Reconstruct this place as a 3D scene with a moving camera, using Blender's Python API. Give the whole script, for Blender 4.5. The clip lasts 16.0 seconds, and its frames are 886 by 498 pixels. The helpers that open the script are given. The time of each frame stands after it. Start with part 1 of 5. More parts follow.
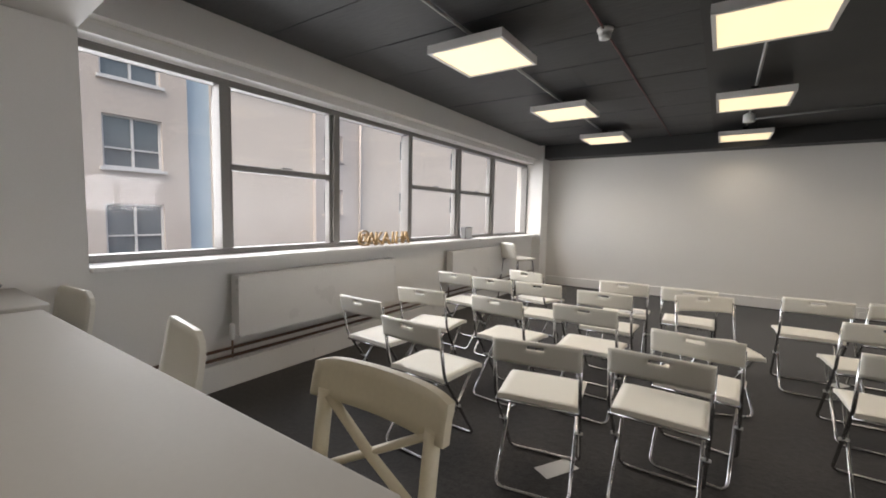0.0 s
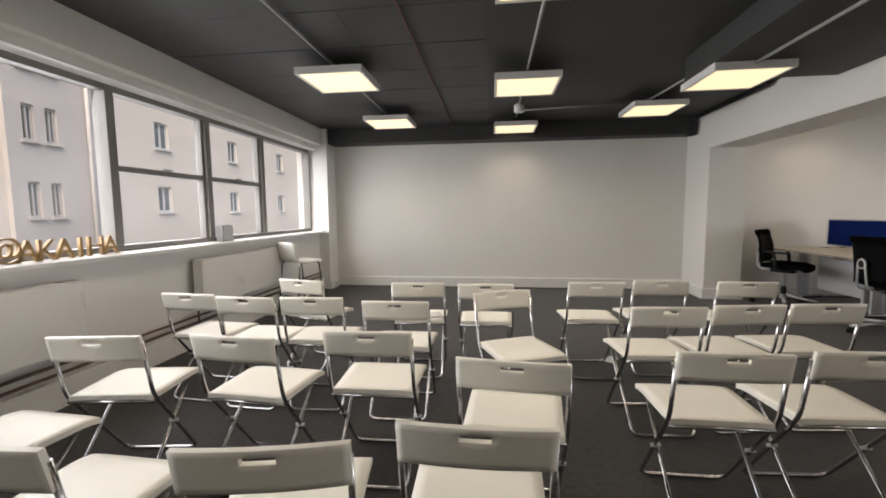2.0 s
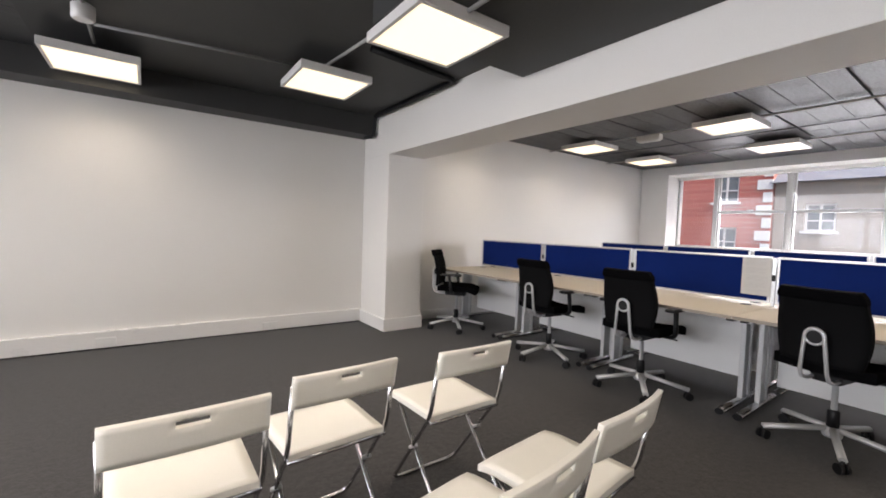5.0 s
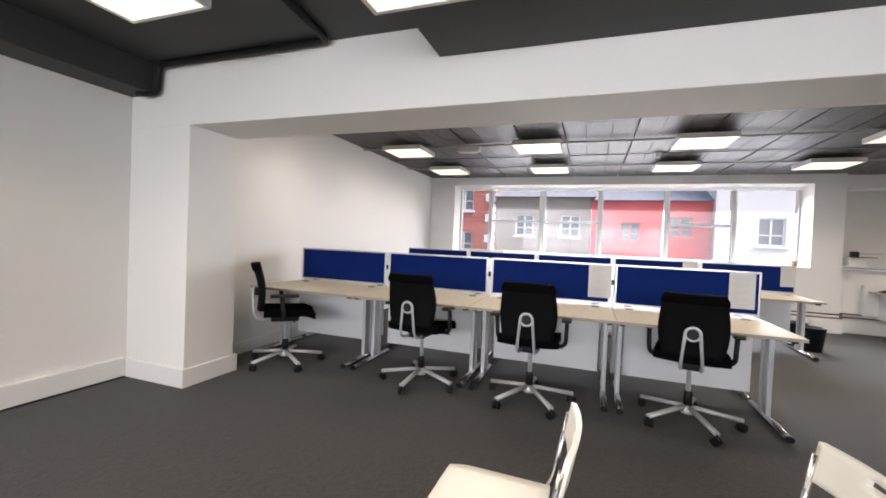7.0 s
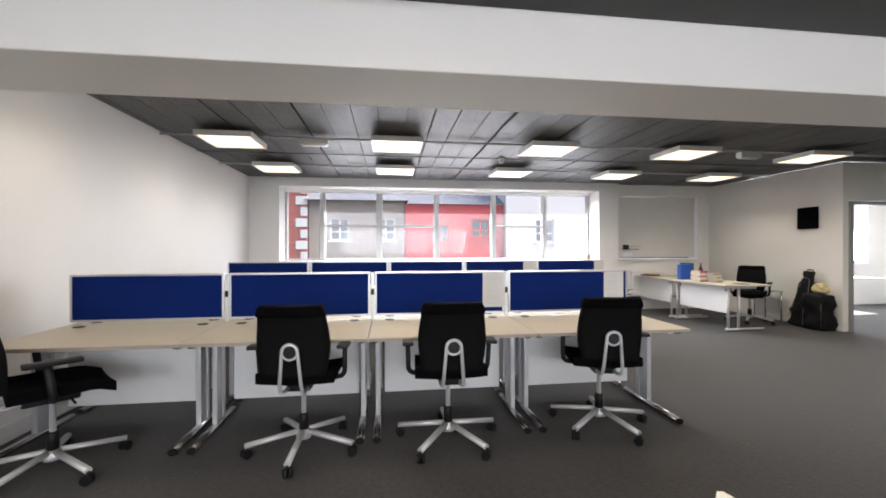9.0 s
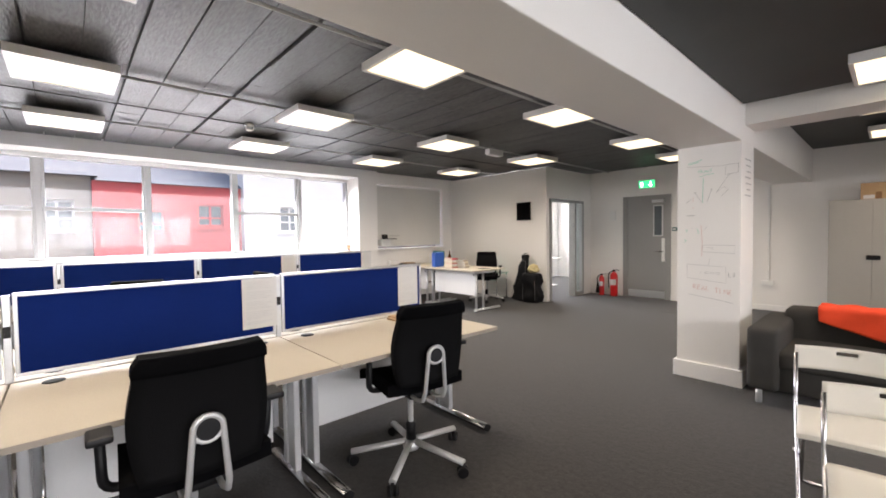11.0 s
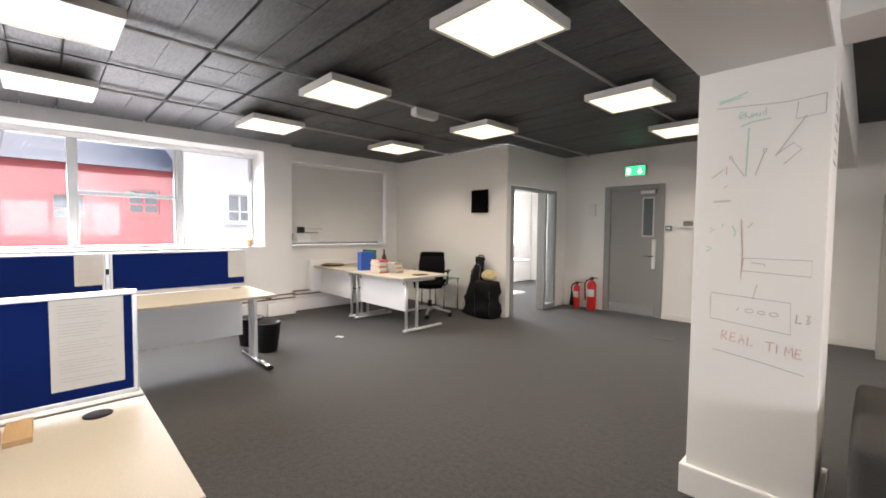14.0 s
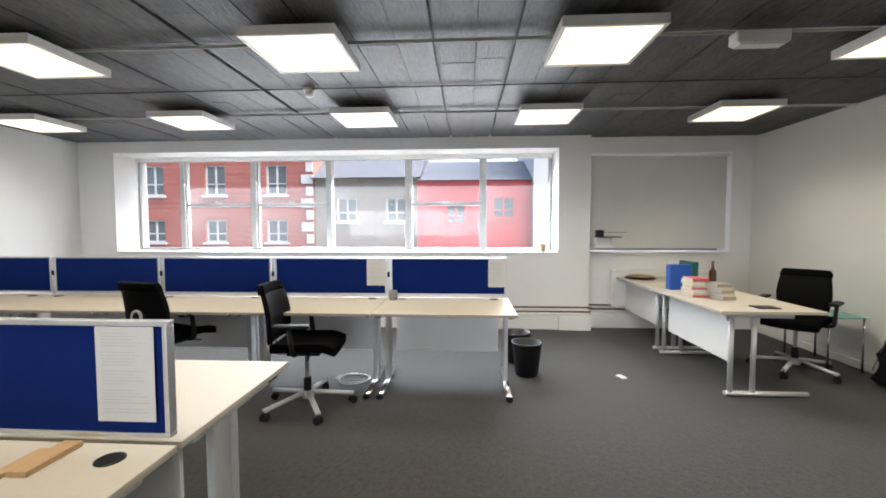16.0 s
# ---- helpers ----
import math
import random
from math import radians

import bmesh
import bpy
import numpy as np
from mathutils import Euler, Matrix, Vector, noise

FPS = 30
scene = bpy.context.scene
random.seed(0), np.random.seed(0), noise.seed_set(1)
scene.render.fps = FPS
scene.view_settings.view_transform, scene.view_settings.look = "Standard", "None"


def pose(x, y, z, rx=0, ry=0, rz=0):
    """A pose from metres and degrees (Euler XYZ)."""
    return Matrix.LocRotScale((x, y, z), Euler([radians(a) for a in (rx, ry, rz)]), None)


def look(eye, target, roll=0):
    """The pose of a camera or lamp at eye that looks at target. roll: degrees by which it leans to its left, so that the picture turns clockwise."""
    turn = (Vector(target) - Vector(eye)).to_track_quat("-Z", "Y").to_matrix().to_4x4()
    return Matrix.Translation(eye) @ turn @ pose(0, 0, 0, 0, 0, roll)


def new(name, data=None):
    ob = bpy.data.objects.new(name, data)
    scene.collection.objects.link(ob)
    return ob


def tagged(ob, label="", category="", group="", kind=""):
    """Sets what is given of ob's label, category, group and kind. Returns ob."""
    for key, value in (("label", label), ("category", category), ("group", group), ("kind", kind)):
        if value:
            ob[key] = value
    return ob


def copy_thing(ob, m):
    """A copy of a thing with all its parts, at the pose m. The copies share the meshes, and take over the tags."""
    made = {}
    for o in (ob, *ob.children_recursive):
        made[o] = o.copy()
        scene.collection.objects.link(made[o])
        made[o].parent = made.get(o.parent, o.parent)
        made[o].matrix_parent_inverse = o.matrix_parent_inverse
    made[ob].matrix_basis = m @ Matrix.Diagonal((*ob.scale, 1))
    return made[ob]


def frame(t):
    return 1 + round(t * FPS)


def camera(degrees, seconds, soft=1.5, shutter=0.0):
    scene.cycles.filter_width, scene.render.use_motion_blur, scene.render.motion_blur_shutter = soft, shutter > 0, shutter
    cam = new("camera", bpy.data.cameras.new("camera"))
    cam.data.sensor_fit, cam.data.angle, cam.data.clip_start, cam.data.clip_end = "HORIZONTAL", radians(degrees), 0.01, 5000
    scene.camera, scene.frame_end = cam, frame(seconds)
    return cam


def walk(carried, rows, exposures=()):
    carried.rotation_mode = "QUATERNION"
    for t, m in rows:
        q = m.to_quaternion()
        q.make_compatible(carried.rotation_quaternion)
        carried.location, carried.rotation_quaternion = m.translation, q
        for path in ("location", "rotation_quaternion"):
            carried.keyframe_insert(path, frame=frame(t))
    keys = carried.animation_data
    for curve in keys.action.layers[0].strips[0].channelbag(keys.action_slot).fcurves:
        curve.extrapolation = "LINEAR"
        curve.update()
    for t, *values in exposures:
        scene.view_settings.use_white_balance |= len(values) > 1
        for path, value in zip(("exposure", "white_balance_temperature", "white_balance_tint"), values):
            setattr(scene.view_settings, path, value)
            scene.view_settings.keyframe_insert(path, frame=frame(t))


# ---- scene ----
cam = camera(94.2, 16.0, soft=1.8)
PATH = [
    (0, (-0.066, -0.358, 1.300), (-1.184, 1.292, 1.134), 1.2),
    (0.5, (-0.188, -0.164, 1.302), (-1.023, 1.646, 1.145), 0.6),
    (1, (-0.259, 0.017, 1.297), (-0.893, 1.908, 1.148), -0.2),
    (1.5, (-0.256, 0.292, 1.280), (-0.716, 2.232, 1.125), -0.6),
    (2, (-0.208, 0.552, 1.257), (-0.45, 2.53, 1.078), -0.5),
    (2.5, (-0.178, 0.818, 1.258), (-0.143, 2.809, 1.07), -0.1),
    (3, (-0.01, 1.105, 1.253), (0.205, 3.085, 1.067), 0.2),
    (3.5, (0.142, 1.389, 1.252), (0.371, 3.368, 1.077), 0.7),
    (4, (0.209, 1.745, 1.232), (0.574, 3.708, 1.118), 0.9),
    (4.5, (0.347, 2.062, 1.221), (1.018, 3.944, 1.134), 1.0),
    (5, (0.440, 2.375, 1.238), (1.608, 3.995, 1.145), 2.0),
    (5.2, (0.466, 2.466, 1.239), (1.810, 3.945, 1.146), 2.2),
    (5.8, (0.455, 2.80, 1.252), (2.05, 4.0, 1.172), 2.4),
    (6.4, (0.36, 3.24, 1.266), (2.14, 4.15, 1.204), 2.5),
    (6.85, (0.30, 3.63, 1.272), (2.16, 4.37, 1.225), 2.4),
    (7.0, (0.335, 3.69, 1.273), (2.22, 4.36, 1.230), 2.4),
    (7.3, (0.615, 3.725, 1.275), (2.52, 4.332, 1.238), 2.2),
    (7.5, (0.651, 3.83, 1.281), (2.587, 4.329, 1.248), 1.9),
    (8, (0.674, 4.091, 1.298), (2.663, 4.299, 1.287), 1.2),
    (8.5, (0.7, 4.365, 1.313), (2.7, 4.333, 1.293), 0.6),
    (9, (0.922, 4.498, 1.32), (2.905, 4.238, 1.313), -0.1),
    (9.5, (1.15, 4.595, 1.322), (3.061, 4.005, 1.302), -0.3),
    (10, (1.367, 4.649, 1.34), (3.116, 3.679, 1.304), -0.7),
    (10.2, (1.458, 4.631, 1.334), (3.138, 3.547, 1.286), -0.7),
    (11.2, (1.97, 4.36, 1.345), (3.40, 2.96, 1.275), -0.8),
    (12.3, (2.327, 3.804, 1.343), (3.525, 2.204, 1.267), -0.6),
    (12.5, (2.39, 3.682, 1.337), (3.615, 2.103, 1.266), -0.3),
    (13, (2.511, 3.321, 1.36), (3.716, 1.726, 1.29), -0.1),
    (13.5, (2.562, 2.923, 1.341), (3.86, 1.404, 1.265), -0.2),
    (14, (2.632, 2.563, 1.338), (4.065, 1.171, 1.246), 0.5),
    (14.5, (2.743, 2.203, 1.353), (4.236, 0.876, 1.249), 0.5),
    (15, (2.839, 1.842, 1.341), (4.583, 0.87, 1.232), 0.1),
    (15.5, (3.024, 1.612, 1.331), (4.977, 1.195, 1.22), -0.0),
    (16, (3.25, 1.40, 1.402), (5.244, 1.517, 1.300), -0.1),
]
walk(cam, [(t, look(eye, target, roll)) for t, eye, target, roll in PATH],
     exposures=[(0.0, 1.57, 6800.0, 13.0), (1.0, 1.62, 6800.0, 13.0), (2.4, 1.72, 6900.0, 13.0), (3.0, 1.95, 6700.0, 14.0), (3.6, 2.06, 6700.0, 15.0), (5.0, 2.2, 6600.0, 16.0), (7.5, 2.42, 6500.0, 15.0), (9.0, 2.38, 6450.0, 14.0),
                (10.0, 2.46, 6500.0, 15.0), (12.5, 2.70, 6900.0, 16.0), (14.0, 2.60, 6700.0, 15.0), (15.0, 2.5, 6400.0, 11.0), (16.0, 2.43, 6300.0, 9.0)])

# ---- world and sun ----
world = bpy.data.worlds.new("sky")
scene.world = world
world.use_nodes = True
wn = world.node_tree.nodes
sky = wn.new("ShaderNodeTexSky")
sky.sky_type = "NISHITA"
sky.sun_disc = False
sky.sun_elevation = radians(55)
sky.sun_rotation = radians(180)
sky.dust_density = 4.0
sky.air_density = 1.2
bg = wn["Background"]
bg.inputs["Strength"].default_value = 0.102
world.node_tree.links.new(sky.outputs[0], bg.inputs[0])
sun = new("sun", bpy.data.lights.new("sun", "SUN"))
sun.data.energy = 2.1
sun.data.angle = radians(70)
sun.data.color = (1.0, 0.96, 0.9)
sun.matrix_basis = look((0, 0, 20), (0.0, 14.0, 0.0))

LAMP_WATTS = 2.6
WINDOW_WEST, WINDOW_EAST = 36.0, 58.0


# ---- materials ----
def mat(name, col, rough=0.5, metal=0.0, var=0.06, scale=3.0, fine=60.0, bump=0.0, stretch=(1, 1, 1), spec=0.5, jitter=0.0, coat=0.0):
    """A plain surface with a broad and a fine variation of its colour, a matching relief and uneven gloss."""
    m = bpy.data.materials.new(name)
    m.use_nodes = True
    n, l = m.node_tree.nodes, m.node_tree.links
    b = n["Principled BSDF"]
    b.inputs["Metallic"].default_value = metal
    b.inputs["Specular IOR Level"].default_value = spec
    b.inputs["Coat Weight"].default_value = coat
    tc = n.new("ShaderNodeTexCoord")
    mp = n.new("ShaderNodeMapping")
    mp.inputs["Scale"].default_value = stretch
    l.new(tc.outputs["Object"], mp.inputs["Vector"])
    big, small = n.new("ShaderNodeTexNoise"), n.new("ShaderNodeTexNoise")
    big.inputs["Scale"].default_value, small.inputs["Scale"].default_value = scale, fine
    big.inputs["Detail"].default_value = 4
    small.inputs["Detail"].default_value = 3
    for t in (big, small):
        l.new(mp.outputs[0], t.inputs["Vector"])
    mix = n.new("ShaderNodeMath")
    mix.operation = "ADD"
    l.new(big.outputs["Fac"], mix.inputs[0])
    l.new(small.outputs["Fac"], mix.inputs[1])
    ramp = n.new("ShaderNodeMapRange")
    ramp.inputs["From Min"].default_value, ramp.inputs["From Max"].default_value = 0.6, 1.4
    ramp.inputs["To Min"].default_value, ramp.inputs["To Max"].default_value = 1 - var, 1 + var
    l.new(mix.outputs[0], ramp.inputs["Value"])
    val = ramp.outputs[0]
    if jitter:
        oi = n.new("ShaderNodeObjectInfo")
        jr = n.new("ShaderNodeMapRange")
        jr.inputs["To Min"].default_value, jr.inputs["To Max"].default_value = 1 - jitter, 1 + jitter
        l.new(oi.outputs["Random"], jr.inputs["Value"])
        mu = n.new("ShaderNodeMath")
        mu.operation = "MULTIPLY"
        l.new(val, mu.inputs[0])
        l.new(jr.outputs[0], mu.inputs[1])
        val = mu.outputs[0]
    sc = n.new("ShaderNodeVectorMath")
    sc.operation = "SCALE"
    sc.inputs[0].default_value = col
    l.new(val, sc.inputs["Scale"])
    l.new(sc.outputs[0], b.inputs["Base Color"])
    rr = n.new("ShaderNodeMapRange")
    rr.inputs["To Min"].default_value, rr.inputs["To Max"].default_value = max(0.03, rough - 0.08), min(1.0, rough + 0.08)
    l.new(big.outputs["Fac"], rr.inputs["Value"])
    l.new(rr.outputs[0], b.inputs["Roughness"])
    if bump:
        bp = n.new("ShaderNodeBump")
        bp.inputs["Strength"].default_value = min(1.0, bump)
        bp.inputs["Distance"].default_value = 0.004
        l.new(mix.outputs[0], bp.inputs["Height"])
        l.new(bp.outputs[0], b.inputs["Normal"])
    return m


def glow(name, col, strength):
    m = bpy.data.materials.new(name)
    m.use_nodes = True
    b = m.node_tree.nodes["Principled BSDF"]
    b.inputs["Base Color"].default_value = (*col, 1)
    b.inputs["Emission Color"].default_value = (*col, 1)
    b.inputs["Emission Strength"].default_value = strength
    return m


def glass_mat(name, tint=(1, 1, 1), rough=0.0, haze=(0.004, 0.03), patch=1.6):
    """A thin pane: clear with a mirror's sheen, patches of translucent white standing in for glare."""
    m = bpy.data.materials.new(name)
    m.use_nodes = True
    n, l = m.node_tree.nodes, m.node_tree.links
    n.remove(n["Principled BSDF"])
    tr, gl, df, mx, m2, lw, no, mr = (n.new("ShaderNode" + k) for k in
        ("BsdfTransparent", "BsdfGlossy", "BsdfTranslucent", "MixShader", "MixShader", "LayerWeight", "TexNoise", "MapRange"))
    tr.inputs[0].default_value = (*tint, 1)
    gl.inputs["Roughness"].default_value = rough
    df.inputs[0].default_value = (0.9, 0.9, 0.9, 1)
    lw.inputs["Blend"].default_value = 0.5
    pw, ad = n.new("ShaderNodeMath"), n.new("ShaderNodeMath")
    pw.operation, ad.operation = "POWER", "MULTIPLY_ADD"
    pw.inputs[1].default_value, ad.inputs[1].default_value, ad.inputs[2].default_value = 5.0, 0.35, 0.015
    l.new(lw.outputs["Facing"], pw.inputs[0])
    l.new(pw.outputs[0], ad.inputs[0])
    no.inputs["Scale"].default_value = patch
    mr.inputs["From Min"].default_value, mr.inputs["From Max"].default_value = 0.45, 0.8
    mr.inputs["To Min"].default_value, mr.inputs["To Max"].default_value = haze
    l.new(no.outputs["Fac"], mr.inputs["Value"])
    l.new(mr.outputs[0], m2.inputs[0])
    l.new(tr.outputs[0], m2.inputs[1])
    l.new(df.outputs[0], m2.inputs[2])
    l.new(ad.outputs[0], mx.inputs[0])
    l.new(m2.outputs[0], mx.inputs[1])
    l.new(gl.outputs[0], mx.inputs[2])
    l.new(mx.outputs[0], n["Material Output"].inputs[0])
    return m


def brick_mat(name, a, b_, mortar):
    m = bpy.data.materials.new(name)
    m.use_nodes = True
    n, l = m.node_tree.nodes, m.node_tree.links
    b = n["Principled BSDF"]
    tc, mp, br = n.new("ShaderNodeTexCoord"), n.new("ShaderNodeMapping"), n.new("ShaderNodeTexBrick")
    mp.inputs["Rotation"].default_value = (radians(90), 0, radians(90))
    l.new(tc.outputs["Object"], mp.inputs[0])
    l.new(mp.outputs[0], br.inputs["Vector"])
    br.inputs["Color1"].default_value, br.inputs["Color2"].default_value, br.inputs["Mortar"].default_value = (*a, 1), (*b_, 1), (*mortar, 1)
    br.inputs["Scale"].default_value = 1.0
    br.inputs["Brick Width"].default_value, br.inputs["Row Height"].default_value, br.inputs["Mortar Size"].default_value = 0.225, 0.075, 0.008
    l.new(br.outputs["Color"], b.inputs["Base Color"])
    b.inputs["Roughness"].default_value = 0.85
    return m


WALL = mat("white wall paint", (0.78, 0.765, 0.735), 0.6, var=0.03, scale=1.2, fine=140, bump=0.06)
TRIM = mat("white gloss trim", (0.78, 0.77, 0.75), 0.3, var=0.03, scale=4, fine=80, bump=0.04)
CEIL_A = mat("charcoal painted concrete", (0.040, 0.041, 0.043), 0.55, var=0.25, scale=2.5, fine=24, bump=0.5, stretch=(0.5, 2, 1))
CEIL_B = mat("dark grey board-marked concrete", (0.064, 0.065, 0.068), 0.55, var=0.8, scale=3.6, fine=30, bump=1.0, stretch=(0.5, 2, 1))
CEIL_LOW = mat("charcoal plasterboard", (0.038, 0.039, 0.039), 0.6, var=0.1, scale=2, fine=60, bump=0.08)
JOINT = mat("black joint shadow gap", (0.008, 0.008, 0.009), 0.9)
CARPET = mat("charcoal loop carpet", (0.032, 0.0297, 0.0283), 0.88, var=0.6, scale=30.0, fine=95, bump=0.7, spec=0.35)
for node in CARPET.node_tree.nodes:
    if node.type == "BSDF_PRINCIPLED":
        node.inputs["Sheen Weight"].default_value = 0.12
        node.inputs["Sheen Roughness"].default_value = 0.5
# frames seen against the daylight: their shade is put into this darker colour
FRAME_SHADE = mat("shade-darkened aluminium window frame", (0.22, 0.21, 0.20), 0.45, 0.15, var=0.08, bump=0.03)
FRAME_E = mat("pale shade-darkened aluminium window frame", (0.50, 0.50, 0.49), 0.45, 0.1, var=0.08, bump=0.03)
GLASS = glass_mat("window glass")
# the bloom of the bright east window, put into the glass as milky patches
GLASS_HAZE = glass_mat("window glass with added haze", haze=(0.013, 0.045), patch=0.7)
PANE = glass_mat("clear door glass", (0.93, 0.97, 0.96))
CHAIR_W = mat("off-white moulded plastic", (0.82, 0.795, 0.72), 0.38, var=0.03, scale=6, fine=200, bump=0.04, jitter=0.03)
CHROME = mat("chrome tube", (0.56, 0.56, 0.57), 0.2, 1.0, var=0.05)
STEEL = mat("silver painted steel", (0.58, 0.585, 0.59), 0.36, 0.4, var=0.04)
ALU = mat("satin aluminium", (0.62, 0.63, 0.64), 0.35, 0.9, var=0.05)
DESK = mat("pale maple laminate", (0.47, 0.425, 0.345), 0.52, var=0.05, scale=2, fine=40, stretch=(1, 6, 1), bump=0.02)
DESK_EDGE = mat("grey-brown desk edging", (0.32, 0.28, 0.23), 0.5)
PANEL_W = mat("white melamine panel", (0.74, 0.74, 0.73), 0.4, var=0.02)
BLUE = mat("royal blue woven fabric", (0.004, 0.016, 0.112), 0.95, var=0.15, scale=4, fine=320, bump=0.35, spec=0.1)
BLACK_F = mat("black upholstery fabric", (0.0035, 0.0035, 0.004), 0.95, var=0.25, scale=6, fine=300, bump=0.4, spec=0.03)
BLACK_P = mat("black plastic", (0.006, 0.006, 0.007), 0.5, var=0.1, spec=0.3)
MESH_B = mat("dark grey back shell", (0.0045, 0.0045, 0.005), 0.75, var=0.12, fine=260, bump=0.3, spec=0.08)
GREY_D = mat("grey painted steel door", (0.27, 0.27, 0.265), 0.45, var=0.04, scale=2, bump=0.02)
GREY_C = mat("putty grey painted steel", (0.36, 0.345, 0.315), 0.45, var=0.04, scale=2, bump=0.02)
PAPER = mat("printed paper", (0.58, 0.575, 0.56), 0.8, var=0.02)
INK = mat("grey ink", (0.25, 0.25, 0.27), 0.8)
SOFA = mat("charcoal grey sofa cotton", (0.052, 0.050, 0.047), 0.95, var=0.2, scale=5, fine=220, bump=0.5, spec=0.15)
RED_F = mat("orange-red fleece", (0.82, 0.085, 0.035), 0.95, var=0.12, scale=6, fine=200, bump=0.4, spec=0.1)
TEAL = mat("teal cushion cotton", (0.005, 0.13, 0.16), 0.9, var=0.12, fine=200, bump=0.3)
COPPER = mat("brown painted copper pipe", (0.14, 0.085, 0.06), 0.4, 0.3, var=0.15)
RED_P = mat("red enamel", (0.55, 0.012, 0.012), 0.3, var=0.06)
CARD = mat("brown corrugated cardboard", (0.40, 0.26, 0.14), 0.85, var=0.1, fine=90, bump=0.1)
GOLD = mat("gold painted wood letter", (0.33, 0.21, 0.09), 0.5, 0.2, var=0.12)
BLIND = mat("grey roller blind cloth", (0.62, 0.61, 0.58), 0.9, var=0.04, fine=260, bump=0.1)
GREEN_S = glow("green exit sign", (0.01, 0.42, 0.12), 0.6)
WHITE_S = glow("white sign symbol", (0.8, 0.95, 0.85), 1.0)
DIFF = glow("lit panel diffuser", (1.0, 0.85, 0.55), 0.32)
LAMP_W = mat("white lamp housing", (0.72, 0.71, 0.69), 0.4, var=0.02)
WOOD = mat("pale pine block", (0.46, 0.30, 0.15), 0.6, var=0.15, scale=8, fine=60, stretch=(1, 8, 1))
WHITE_P = mat("white plastic", (0.75, 0.75, 0.73), 0.35, var=0.02)
STOOLP = mat("cream painted wood", (0.66, 0.60, 0.46), 0.42, var=0.05, scale=5, fine=90, bump=0.05)
TABLE_W = mat("white lacquered tabletop", (0.60, 0.58, 0.54), 0.6, var=0.02)
GREY_P = mat("grey plastic", (0.2, 0.2, 0.2), 0.5)
BOOK_A = mat("red-pink book cover", (0.5, 0.1, 0.12), 0.5)
BOOK_B = mat("cream book pages", (0.62, 0.55, 0.42), 0.8)
BLUE_P = mat("blue plastic folder", (0.015, 0.09, 0.42), 0.4)
GREEN_P = mat("dark teal folder", (0.01, 0.11, 0.10), 0.4)
BAG = mat("black nylon bag cloth", (0.006, 0.006, 0.007), 0.7, var=0.25, scale=14, fine=50, bump=0.8, spec=0.2)
HORN = mat("dark brown enamel", (0.10, 0.03, 0.02), 0.4, var=0.1)
YELLOW = mat("pale yellow cloth", (0.5, 0.42, 0.22), 0.9, var=0.1)
MARK_K = mat("black marker line", (0.43, 0.42, 0.41), 0.6)
MARK_R = mat("red marker line", (0.62, 0.38, 0.33), 0.6)
MARK_G = mat("green marker line", (0.38, 0.61, 0.50), 0.6)
FAC_1 = mat("beige painted render", (0.47, 0.41, 0.355), 0.9, var=0.08, scale=0.5, fine=6)
FAC_2 = mat("cream painted render", (0.60, 0.53, 0.455), 0.9, var=0.06, scale=0.4, fine=5)
FAC_3 = mat("pale grey render", (0.45, 0.405, 0.37), 0.9, var=0.08, scale=0.5, fine=6)
FAC_BL = mat("pale blue cladding", (0.42, 0.52, 0.58), 0.6, var=0.06)
FAC_W = mat("white painted render", (0.54, 0.53, 0.515), 0.85, var=0.05, scale=0.6)
FAC_RED = mat("red painted render", (0.52, 0.07, 0.07), 0.75, var=0.12, scale=0.6, fine=5)
FAC_TAN = mat("tan stucco", (0.24, 0.205, 0.17), 0.9, var=0.15, scale=0.7, fine=6)
BRICK = brick_mat("red brick", (0.34, 0.095, 0.07), (0.27, 0.07, 0.055), (0.35, 0.25, 0.2))
SLATE = mat("blue-grey slate", (0.09, 0.10, 0.12), 0.7, var=0.2, scale=3, fine=14)
DARKGL = mat("dark window glass", (0.10, 0.12, 0.13), 0.08, var=0.15, scale=1.5)
ASPH = mat("grey asphalt", (0.055, 0.055, 0.055), 0.9, var=0.2, scale=0.6, fine=30)


# ---- mesh helpers ----
def box(bm, x0, x1, y0, y1, z0, z1, bev=0.0, m=None):
    vs = [bm.verts.new((x, y, z)) for z in (z0, z1) for y in (y0, y1) for x in (x0, x1)]
    fs = [bm.faces.new([vs[i] for i in f]) for f in ((0, 2, 3, 1), (4, 5, 7, 6), (0, 1, 5, 4), (2, 6, 7, 3), (0, 4, 6, 2), (1, 3, 7, 5))]
    out = vs
    if bev:
        es = list({e for f in fs for e in f.edges})
        r = bmesh.ops.bevel(bm, geom=es, offset=bev, segments=2, affect="EDGES", profile=0.6)
        out = list({v for f in r["faces"] for v in f.verts})
    if m is not None:
        bmesh.ops.transform(bm, matrix=m, verts=[v for v in out if v.is_valid])
    return bm


